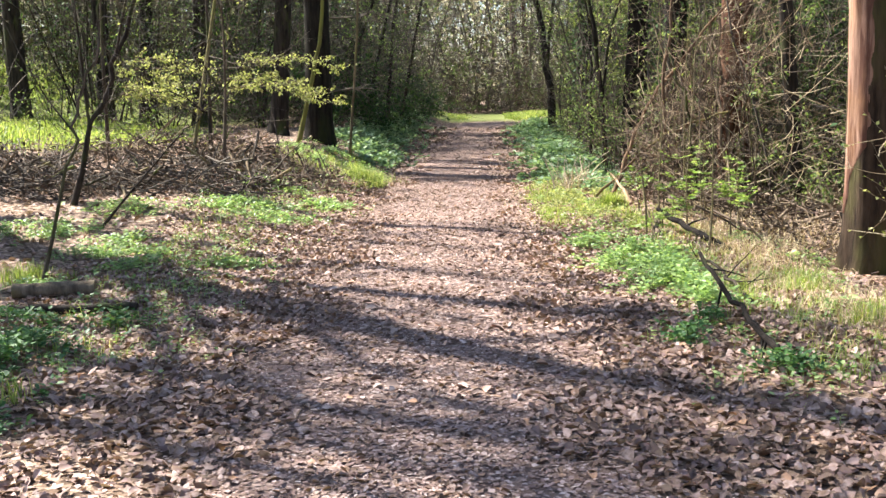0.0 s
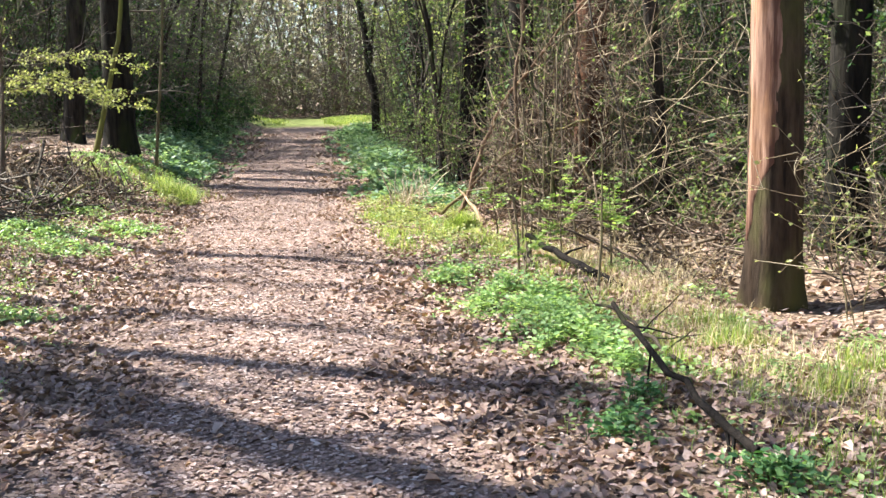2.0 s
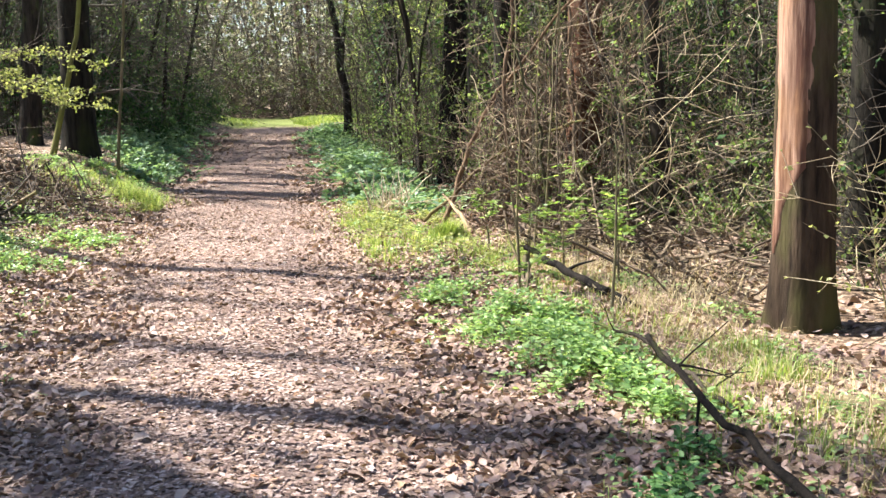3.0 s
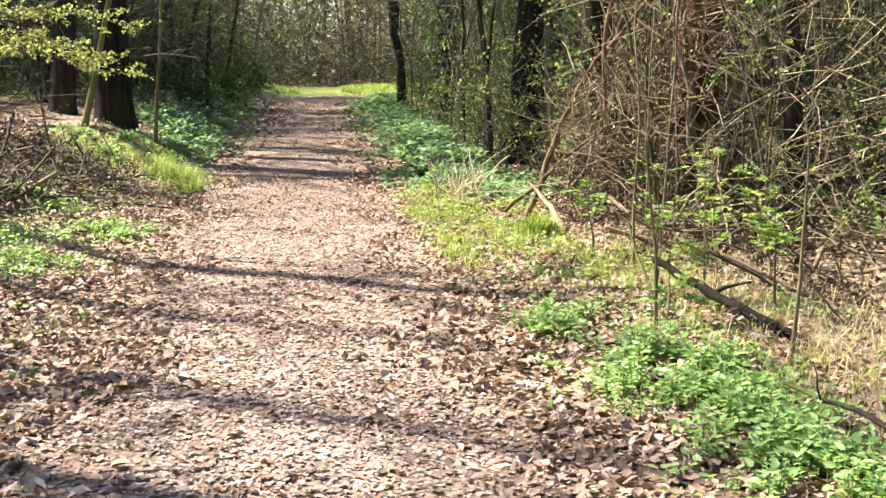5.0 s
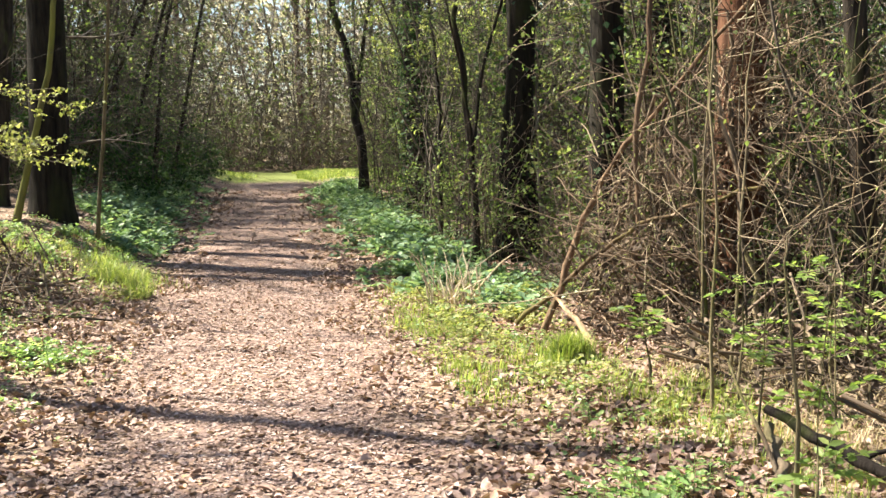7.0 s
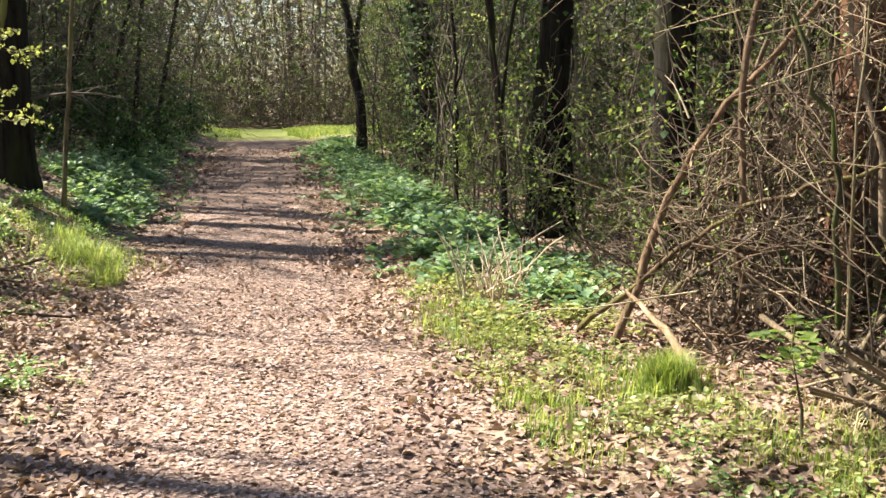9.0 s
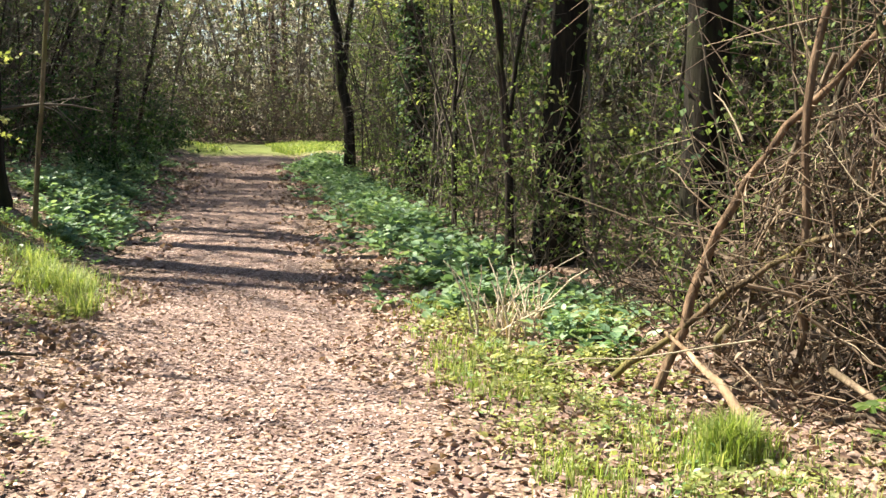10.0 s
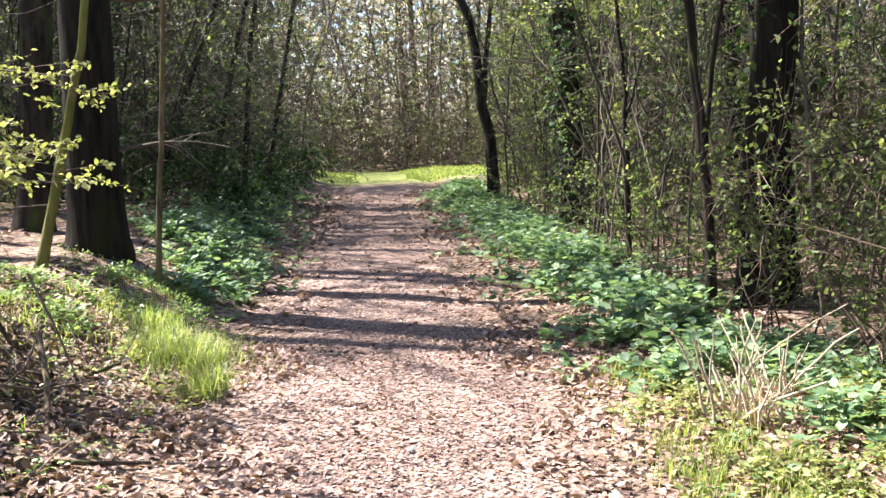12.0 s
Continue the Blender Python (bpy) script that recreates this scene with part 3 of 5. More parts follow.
for n, (x, y, r) in enumerate([(-8.1, 27.0, 0.2), (-7.3, 27.6, 0.17), (-5.8, 27.0, 0.21), (-9.6, 25.5, 0.22), (-11.5, 27.5, 0.2)]):
    build_tree("oak_tree", put(x, y), "dark oak trunk beyond the bank", 600 + n, 17, r, (0.01, 0), M_BARK_DARK, low=8, limbs=18, twigs=8, leafing=6, leaf_size=0.085, group="trees of the wood")
build_tree("young_ash", put(-3.95, 17.5), "pale leaning young ash on the bank", 612, 7, 0.035, (0.19, 0), M_BARK_PALE, low=5, limbs=6, sides=7, sway=0.04)
build_tree("young_ash", put(-3.25, 16.5), "small upright sapling on the bank", 613, 3.2, 0.03, (0.03, 0), M_BARK, M_LEAF_BRIGHT, low=6, limbs=6, sides=7, low_len=(0.3, 0.8), low_leaf=6, leaf_size=0.04)
build_tree("leaning_sapling", put(-4.5, 13.4), "dark leaning sapling by the brushwood", 614, 6, 0.036, (0.36, 0.0), M_BARK_DARK, M_LEAF_BRIGHT, low=14, limbs=6, sides=8, low_leaf=5, leaf_size=0.04, low_len=(0.5, 1.4), sway=0.05, kink=0.035, fork=2)
build_tree("leaning_sapling", put(-3.75, 12.0), "thin dark sapling bent over the leaves", 615, 1.5, 0.016, (0.9, 0.0), M_BARK_DARK, low=4, limbs=4, twigs=2, leafing=0, sides=6, low_len=(0.2, 0.5), sway=0.05, kink=0.012)
build_tree("leaning_sapling", put(-3.3, 8.9), "thin dark sapling leaning over the verge", 616, 4.0, 0.016, (0.28, 0.0), M_BARK, M_LEAF_BRIGHT, low=5, limbs=5, twigs=3, leafing=1, sides=6, low_len=(0.3, 0.9), sway=0.05, low_leaf=3, leaf_size=0.035, kink=0.03, fork=1)


# low boughs with flat layers of young leaves
def leafy_bough(x, y, z0, z1, reach, seed, label):
    rng = np.random.default_rng(seed)
    t = thing("beech_sapling", put(x, y), label, "tree")
    P = trunk_line(rng, 4.5, (0.02, 0), 0.05)
    R = trunk_radii(P, 0.035)
    g = Geo()
    tubes(g, P, R, 8)
    part("trunk", g, M_BARK, t)
    n = 7
    B = np.empty((n, 7, 3))
    s = np.linspace(0, 1, 7)
    for k in range(n):
        z = rng.uniform(z0, z1)
        a = math.radians(rng.uniform(-40, 25))
        L = reach * rng.uniform(0.55, 1.0)
        B[k] = np.stack([np.cos(a) * L * s, np.sin(a) * L * s, z + 0.25 * np.sin(s * 2.2) - 0.35 * s ** 2 + rng.normal(size=7) * 0.02], -1)
        g = Geo()
        tubes(g, B[k], 0.006 * (1 - 0.75 * s), 6)
        part("bough", g, M_BARK, t)
    BR = np.repeat((0.014 * (1 - 0.75 * s))[None], n, 0)
    C, CR = grow(rng, B, BR, 16, 0.15, 1.0, (0.25, 0.75), (35, 65), 0.0, 0.12, 4, 0.6, 0.4, 0.003)
    C[..., 2] = C[:, :1, 2] + (C[..., 2] - C[:, :1, 2]) * 0.3
    g = Geo()
    tubes(g, C, CR, 3)
    part("twigwork", g, M_TWIG, t, kind="stuff")
    g = Geo()
    leaves_on(rng, g, C, 18, 0.043, 0.05, 0.15, True, 0.015)
    part("foliage", g, M_LEAF_BRIGHT, t, "flat layers of yellow-green young leaves", kind="stuff")


leafy_bough(-3.75, 18.0, 0.95, 1.5, 2.3, 701, "young beech with layered yellow-green boughs on the bank")
leafy_bough(-5.5, 18.3, 0.8, 1.45, 2.1, 702, "young beech with layered leafy boughs by the glade")


# ---- woods on both sides ----
WOODS = np.random.default_rng(77)


def scatter(count, x0, x1, y0, y1, keep, apart, taken):
    out = []
    for _ in range(count * 30):
        if len(out) >= count:
            break
        x, y = WOODS.uniform(x0, x1), WOODS.uniform(y0, y1)
        if keep(x, y) and all((x - a) ** 2 + (y - b) ** 2 > apart ** 2 for a, b in taken + out):
            out.append((x, y))
    return out


def off_path(margin_left, margin_right):
    def keep(x, y):
        c = float(path_middle(y))
        if 38 < y < 52 and -1.5 < x < 12:
            return False
        return x < c - margin_left or x > c + margin_right
    return keep


HEROES = [(3.66, 9.35), (5.05, 10.8), (3.8, 14.3), (4.3, 13.2), (3.4, 19.5), (3.6, 16.4), (3.5, 26.4), (-2.25, 21.6), (-3.5, 23.9)]
tall = scatter(38, 6.0, 34, 4, 66, off_path(4, 5.5), 2.0, HEROES)
tall += scatter(26, -34, -5.0, 12, 66, lambda x, y: off_path(5, 4)(x, y) and (x < -8 or y > 26) and not (12.5 < y + 0.67 * x < 19.5 and x > -17) and not (-17 < x < -5 and 18 < y < 35), 2.4, HEROES)
tall += scatter(16, -8, 14, 53, 70, off_path(0, 0), 2.2, HEROES)
tall += scatter(14, -26, 26, -30, -3, off_path(3.5, 3.5), 3.0, HEROES)
kinds = [("oak_tree", "tall bare-branched oak in the wood", M_BARK_DARK, 0.2), ("beech_tree", "smooth grey-brown beech trunk in the wood", M_BARK, 0.17), ("ash_tree", "slim straight ash in the wood", M_BARK, 0.11),
         ("oak_tree", "dark oak trunk with dead low twigs", M_BARK_DARK, 0.15), ("pine_tree", "tall pine with reddish bark in the wood", M_BARK_RED, 0.17)]
for n, (nm, lab, bark, r) in enumerate(kinds):
    master = build_tree(nm, (0, 0, 0), lab, 50 + n, 17, r, (WOODS.normal() * 0.015, WOODS.normal() * 0.015), bark, low=14, limbs=10, twigs=5, leafing=3, group="trees of the wood", sides=8)
    copies(master, tall[n::5], 60 + n)

# oaks out of view towards the sun, whose fine crowns dapple the near path
NEAR_OAKS = [(2.5, 12, 16, 0.15), (4.2, 14, 17, 0.15), (3.6, 11, 15, 0.15), (4.9, 12, 17, 0.17), (6.2, 13, 16, 0.13), (7.8, 11, 18, 0.15), (9.3, 13, 16, 0.14), (10.4, 12, 15, 0.12), (12.3, 11, 18, 0.2)]
# oaks added among the thickets to shade the far path and right hedge
FAR_OAKS = [(-5.2, 32.5, 13, 0.16), (-6.5, 36.5, 15, 0.16), (-4.2, 35.5, 12, 0.16), (-8.5, 33.5, 15, 0.16), (-4.6, 39.5, 11, 0.16), (-6.4, 30.2, 13, 0.16), (-9.0, 38.5, 15, 0.18), (-3.8, 41.5, 12, 0.14), (-5.8, 43.2, 14, 0.16), (-8.2, 45.0, 15, 0.16), (5.6, 27.5, 12, 0.16), (6.6, 31.5, 13, 0.16), (5.2, 35.5, 12, 0.16), (7.8, 23.5, 13, 0.16), (6.8, 19.5, 12, 0.16)]
for n, (x, y, h, r) in enumerate([(math.sin(SUN_AZ) * d, c + math.cos(SUN_AZ) * d, h, r) for c, d, h, r in NEAR_OAKS] + FAR_OAKS):
    build_tree("oak_tree", put(x, y), "oak with a fine twiggy crown and dead low twigs", 400 + n, h, r, (0.01, 0), M_BARK_DARK, M_LEAF, low=8, limbs=30 if n < 6 else 14 if n < len(NEAR_OAKS) else 24, twigs=10, leafing=6 if n < 6 else 3 if n < len(NEAR_OAKS) else 7, leaf_size=0.085, group="trees of the wood")

# unseen oak, leaned so that its trunk lays one wide shadow band
build_tree("oak_tree", put(-7.6, 14.3), "old leaning oak whose trunk shades the path", 452, 19, 0.38, (-0.15, -0.128), M_BARK_DARK, M_LEAF, low=6, limbs=8, twigs=6, leafing=2, leaf_size=0.085, sway=0.03)

# understorey: hazel and hawthorn just in leaf, with dark gaps
right = scatter(36, 3.3, 16, 14.5, 46, off_path(60, 2.6), 1.05, [(3.4, 19.5), (3.6, 16.4)])
right += scatter(15, 4.6, 15, 5, 16, off_path(60, 4.2), 1.0, [(3.66, 9.35)])
left = scatter(13, -14, -1.2, 26, 46, off_path(2.7, 60), 1.1, HEROES)
left += scatter(2, -14, -4.5, 24, 29, off_path(4.4, 60), 1.5, HEROES)
far = scatter(11, -7, 17, 51.5, 62, off_path(0, 0), 1.1, [])
behind = scatter(5, -14, 14, -16, -4, off_path(2.8, 2.8), 2.0, [])
green_kinds = [("hazel_shrub", "hazel shrub with small fresh green leaves", 7, 6, M_LEAF, M_TWIG), ("hawthorn_shrub", "hawthorn shrub with dense fine twigs and first leaves", 6, 7, M_LEAF, M_TWIG_DARK),
               ("elder_shrub", "straggling elder shrub with bright leaves", 6, 5, M_LEAF, M_TWIG), ("bare_thicket", "bare brown thicket of upright stems", 8, 2, M_LEAF, M_TWIG), ("holly_shrub", "dark evergreen shrub in the shade", 7, 9, M_LEAF_DARK, M_TWIG_DARK)]
for n, (nm, lab, stems, leafing, leaf, twig) in enumerate(green_kinds):
    master = build_shrub(nm, (0, 0, 0), lab, 80 + n, stems, (2.4, 5.0), (3, 26), leaf, int(leafing * 1.3), 0.045, M_BARK_DARK if n % 2 else M_BARK, twig, 10, 6, 0.015, "undergrowth of the wood", leaf_lo=0.1, branch_len=(0.5, 1.6))
    copies(master, right[n::5] + behind[n::5], 90 + n, smin=0.8, smax=1.35)
# the second thicket takes the dark leaf colour for the shade it stands in
for n in range(2):
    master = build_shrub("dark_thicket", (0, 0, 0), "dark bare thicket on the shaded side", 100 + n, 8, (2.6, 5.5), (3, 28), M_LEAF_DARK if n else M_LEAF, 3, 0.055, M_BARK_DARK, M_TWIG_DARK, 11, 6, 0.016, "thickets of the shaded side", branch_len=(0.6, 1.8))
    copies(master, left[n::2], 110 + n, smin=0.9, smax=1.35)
for n, (leaf, lab) in enumerate([(M_LEAF_PALE, "sunlit thicket with pale buds at the clearing"), (M_LEAF, "sunlit brown thicket with first green at the clearing")]):
    master = build_shrub("clearing_thicket", (0, 0, 0), lab, 120 + n, 7, (3.5, 8.0), (6, 38), leaf, 5, 0.09, M_BARK, M_TWIG, 12, 6, 0.013, "thickets at the clearing", branch_len=(0.8, 2.2))
    copies(master, far[n::2], 130 + n, smin=0.9, smax=1.3)


# the wood goes on all round: a deep belt of stems, twigs and leaf clumps
def far_woods(name, seed, count, stems, x0, x1, y0, y1, inside, top, size, mat, label):
    rng = np.random.default_rng(seed)
    x, y = rng.uniform(x0, x1, count), rng.uniform(y0, y1, count)
    ok = inside(x, y)
    x, y = x[ok], y[ok]
    n = len(x)
    h = top * (0.55 + 0.45 * patchy(x, y, 7.0))
    z = land(x, y) + rng.uniform(0, 1, n) ** 1.15 * h
    g = Geo()
    L = rng.uniform(0.5, 1.3, n) * size
    leaves(g, np.stack([x, y, z], -1), rng.normal(size=(n, 3)), rng.normal(size=(n, 3)), L, L * rng.uniform(0.3, 0.8, n), 0.1)
    stuff(name, g, mat, label, "woods")
    x, y = rng.uniform(x0, x1, stems), rng.uniform(y0, y1, stems)
    ok = inside(x, y)
    x, y = x[ok], y[ok]
    n = len(x)
    base = np.stack([x, y, land(x, y) - 0.1], -1)
    tip = base + np.stack([rng.normal(size=n) * 0.6, rng.normal(size=n) * 0.6, rng.uniform(3, top * 1.2, n)], -1)
    mid = (base + tip) / 2 + rng.normal(size=(n, 3)) * 0.2
    g = Geo()
    tubes(g, np.stack([base, mid, tip], 1), rng.uniform(0.02, 0.07, n)[:, None] * np.array([1, 0.8, 0.4]), 4)
    stuff(name + "_stems", g, M_TWIG_DARK, "thin stems of the distant wood", "woods")


M_FAR = island_material("far_wood_foliage", [(0, (0.022, 0.025, 0.014)), (0.4, (0.055, 0.065, 0.028)), (0.7, (0.14, 0.12, 0.07)), (0.93, (0.17, 0.20, 0.06)), (1, (0.36, 0.36, 0.18))], 0.8, 0.25)
# leaf colour darkened to hold the shade deep inside the wood
M_FAR_SHADED = island_material("far_shaded_foliage", [(0, (0.016, 0.014, 0.010)), (0.5, (0.042, 0.041, 0.022)), (0.9, (0.08, 0.083, 0.04)), (1, (0.15, 0.18, 0.07))], 0.8, 0.2)
M_FAR_BROWN = island_material("far_wood_twigs", [(0, (0.03, 0.028, 0.025)), (0.4, (0.10, 0.092, 0.082)), (0.75, (0.24, 0.222, 0.205)), (0.88, (0.22, 0.25, 0.12)), (1, (0.52, 0.48, 0.44))], 0.85, 0.25)
# pale lilac-grey puts bright haze and sky between twigs into the leaf colour
M_FAR_HAZY = island_material("far_hazy_crowns", [(0, (0.12, 0.105, 0.10)), (0.4, (0.30, 0.275, 0.27)), (0.8, (0.54, 0.505, 0.495)), (1, (0.74, 0.70, 0.67))], 0.9, 0.4)
far_woods("far_wood", 501, 26000, 500, 13, 34, 2, 62, lambda x, y: (x > 13 + 0.1 * y) & (x < 26 + 0.1 * y), 7.5, 0.22, M_FAR, "dark tangled wood beyond the undergrowth")
far_woods("far_wood", 502, 30000, 400, -34, -9, 22, 66, lambda x, y: (x < -17 - 0.1 * (y - 20)) | (y > 47), 12.0, 0.26, M_FAR_SHADED, "shaded wood beyond the glade")
far_woods("far_wood", 503, 40000, 20, -22, 30, 53, 64, lambda x, y: y > 53, 10.0, 0.2, M_FAR_BROWN, "brown sunlit wood behind the clearing")
far_woods("far_wood", 507, 60000, 30, -40, 44, 62, 80, lambda x, y: y > 62, 17.0, 0.5, M_FAR_HAZY, "distant pale crowns, coloured for the bright haze and sky")
# these belts are coloured dark as shade behind the hedges and left thickets
far_woods("far_wood", 505, 40000, 90, -17, -1.0, 29, 51, lambda x, y: x < path_middle(y) - 3.4, 9.5, 0.17, M_FAR_SHADED, "dark wood on the shaded side of the path")
far_woods("far_wood", 506, 42000, 70, 4, 15, 15, 50, lambda x, y: (x > path_middle(y) + 4.4) & (x < path_middle(y) + 9), 6.5, 0.13, M_FAR_SHADED, "wood behind the hedge, coloured dark for deep shade")
far_woods("far_wood", 508, 24000, 50, 5.6, 14, 2, 17, lambda x, y: x > 5.6 + 0.12 * y, 6.5, 0.13, M_FAR_SHADED, "evergreen wood behind the stripped tree, coloured dark for shade")
far_woods("far_wood", 504, 6000, 200, -40, 40, -34, -20, lambda x, y: y < -20, 10.0, 0.4, M_FAR, "wood closing the view behind")


# dense undergrowth close to the path: crossing twigs with buds and small leaves
def undergrowth(name, seed, twigs, leafs, x0, x1, y0, y1, inside, top, mat_twig, mat_leaf, leaf, label, length=(0.4, 1.5), gap=0.56, thick=0.009):
    rng = np.random.default_rng(seed)
    x, y = rng.uniform(x0, x1, twigs), rng.uniform(y0, y1, twigs)
    ok = inside(x, y)
    x, y = x[ok], y[ok]
    n = len(x)
    h = top * (0.35 + 0.65 * patchy(x, y, 3.1))
    P = np.empty((n, 4, 3))
    P[:, 0] = np.stack([x, y, land(x, y) + h * rng.uniform(0, 1, n) ** 1.3], -1)
    d = unit(rng.normal(size=(n, 3)) * np.array([0.65, 0.65, 0.5]) + np.array([0, 0, 0.3]))
    L = rng.uniform(*length, n)[:, None]
    for k in range(1, 4):
        P[:, k] = P[:, k - 1] + d * L / 3
        d = unit(d + rng.normal(size=d.shape) * 0.25)
    P[..., 2] = np.maximum(P[..., 2], land(P[..., 0], P[..., 1]))
    R = rng.uniform(thick / 3, thick, n)[:, None] * np.linspace(1, 0.45, 4)
    g = Geo()
    tubes(g, P, R, 3)
    stuff(name + "_twigs", g, mat_twig, "crossing bare twigs of the undergrowth", "undergrowth")
    if leafs:
        pick = rng.integers(0, n, leafs // 7)
        pick = np.repeat(pick[patchy(x[pick] + 0.8 * P[pick, 0, 2], y[pick] + P[pick, 0, 2], 1.1) > gap], 13)
        s = rng.uniform(0.1, 1, len(pick)) * 3
        j = np.minimum(s.astype(int), 2)
        f = (s - j)[:, None]
        pos = P[pick, j] * (1 - f) + P[pick, j + 1] * f + rng.normal(size=(len(pick), 3)) * 0.03
        g = Geo()
        Lf = rng.uniform(0.5, 1.3, len(pick)) * leaf
        leaves(g, pos, rng.normal(size=(len(pick), 3)), rng.normal(size=(len(pick), 3)) * 0.7 + np.array([0, 0, 1.0]), Lf, Lf * 0.65, 0.12)
        stuff(name + "_leaves", g, mat_leaf, "small fresh leaves of the undergrowth", "undergrowth")


def right_of(a, b):
    return lambda x, y: (x > path_middle(y) + a) & (x < path_middle(y) + b)


def left_of(a, b):
    return lambda x, y: (x < path_middle(y) - a) & (x > path_middle(y) - b)


undergrowth("hedge", 601, 8500, 40000, 2, 10, 15.5, 38, lambda x, y: (x > path_middle(y) + np.where(y < 20.5, 3.6, 2.5)) & (x < path_middle(y) + 5.5), 4.8, M_TWIG_DARK, M_LEAF, 0.052, "", (0.4, 1.4), 0.68)


# thin upright stems of the hedge, grey-brown and crooked
def hedge_stems(seed, count, inside, x0, x1, y0, y1, top, mat, thick=0.022):
    rng = np.random.default_rng(seed)
    x, y = rng.uniform(x0, x1, count), rng.uniform(y0, y1, count)
    ok = inside(x, y)
    x, y = x[ok], y[ok]
    n, m = len(x), 9
    P = np.empty((n, m, 3))
    P[:, 0] = np.stack([x, y, land(x, y) - 0.05], -1)
    d = unit(np.stack([rng.normal(size=n) * 0.12, rng.normal(size=n) * 0.12, np.ones(n)], -1))
    H = rng.uniform(0.45, 1.0, n)[:, None] * top / (m - 1)
    for k in range(1, m):
        P[:, k] = P[:, k - 1] + d * H
        d = unit(d + rng.normal(size=d.shape) * np.array([0.12, 0.12, 0.03]))
    R = rng.uniform(thick * 0.27, thick, n)[:, None] * np.linspace(1, 0.4, m)
    g = Geo()
    tubes(g, P, R, 5)
    C, CR = grow(rng, P, R, 5, 0.1, 0.9, (0.3, 1.1), (35, 80), 0.1, 0.2, 4, 0.45, 0.4, 0.003)
    tubes(g, C, CR, 3)
    stuff("hedge_stems", g, mat, "thin crooked upright stems of the hedge", "undergrowth")


# sunlit sprays of young leaves held out in flat layers
def leaf_sprays(seed, count, inside, x0, x1, y0, y1, low, high, size, mat, label):
    rng = np.random.default_rng(seed)
    x, y = rng.uniform(x0, x1, count), rng.uniform(y0, y1, count)
    ok = inside(x, y)
    x, y = x[ok], y[ok]
    n, k = len(x), 6
    z = land(x, y) + low + (high - low) * rng.beta(1.6, 1.4, n)
    a = rng.uniform(0, 2 * np.pi, n)
    P = np.empty((n, k, 3))
    P[:, 0] = np.stack([x, y, z], -1)
    d = np.stack([np.cos(a), np.sin(a), rng.uniform(-0.1, 0.4, n)], -1)
    for j in range(1, k):
        P[:, j] = P[:, j - 1] + d * 0.16
        d = unit(d + rng.normal(size=d.shape) * np.array([0.25, 0.25, 0.12]))
    R = np.full((n, 1), 0.006) * np.linspace(1, 0.4, k)
    g = Geo()
    tubes(g, P, R, 3)
    C, CR = grow(rng, P, R, 6, 0.1, 1.0, (0.12, 0.4), (30, 70), 0.0, 0.15, 3, 0.6, 0.5, 0.002)
    tubes(g, C, CR, 3)
    stuff("spray_twigs", g, M_TWIG_DARK, "thin twigs carrying the leaf sprays", "undergrowth")
    g = Geo()
    leaves_on(rng, g, C, 12, size, 0.05, 0.1, True, 0.02)
    stuff("leaf_sprays", g, mat, label, "undergrowth")


M_SPRAY = island_material("sunlit_hazel_leaves", [(0, (0.09, 0.125, 0.04)), (0.5, (0.22, 0.26, 0.09)), (1, (0.44, 0.46, 0.22))], 0.6, 0.45, 0.2)
leaf_sprays(641, 520, right_of(2.5, 5.0), 2, 9, 17.5, 38, 0.7, 4.8, 0.055, M_SPRAY, "sunlit sprays of young hazel leaves in the hedge")
leaf_sprays(642, 55, right_of(3.3, 5.4), 2.5, 6, 16.6, 19, 0.6, 3.2, 0.05, M_SPRAY, "leaf sprays among the oak trunks")
leaf_sprays(643, 120, left_of(1.8, 4.5), -6, 2, 27, 44, 0.6, 4.5, 0.06, M_LEAF, "shaded sprays of leaves at the bend")
hedge_stems(631, 280, right_of(2.5, 5.5), 2, 9, 17.5, 38, 5.5, M_TWIG_DARK)
hedge_stems(632, 34, right_of(3.9, 6.5), 2.5, 7, 12.0, 17.5, 4.5, M_TWIG_DARK)

undergrowth("low_bramble", 607, 2600, 15000, 2, 8, 16.5, 37, right_of(2.55, 4.4), 1.0, M_TWIG_DARK, M_LEAF, 0.05, "", (0.3, 0.8))
undergrowth("shelter_brush", 608, 1500, 5200, 2.3, 4.6, 13.6, 17, right_of(2.75, 4.6), 0.7, M_TWIG, M_LEAF, 0.045, "", (0.2, 0.7))
undergrowth("deep_hedge", 602, 6500, 44000, 5, 16, 7, 42, right_of(5.2, 10), 4.6, M_TWIG_DARK, M_LEAF_DARK, 0.08, "", (0.6, 2.0))
# the dark leaf colour of these two stands for heavy shade left of the path
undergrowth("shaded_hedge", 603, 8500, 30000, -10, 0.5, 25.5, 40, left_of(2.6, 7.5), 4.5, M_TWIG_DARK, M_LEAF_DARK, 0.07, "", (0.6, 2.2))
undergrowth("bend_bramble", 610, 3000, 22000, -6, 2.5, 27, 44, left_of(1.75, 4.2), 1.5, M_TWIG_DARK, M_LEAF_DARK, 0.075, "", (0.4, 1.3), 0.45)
undergrowth("shelter_side", 611, 900, 15000, 3.5, 6.5, 9.5, 14, lambda x, y: (x > 3.5) & (y > 11.3), 2.8, M_TWIG_PALE, M_LEAF, 0.042, "", (0.3, 1.1), 0.6, 0.007)
undergrowth("side_hedge", 604, 2200, 7500, 3.8, 7.5, 5, 16, right_of(4.3, 7.5), 3.4, M_TWIG_DARK, M_LEAF, 0.045, "", (0.4, 1.2))
undergrowth("bank_hedge", 605, 450, 2600, -14, -4, 18, 30, left_of(4.6, 11), 1.3, M_TWIG_DARK, M_LEAF, 0.06, "", (0.6, 2.0))
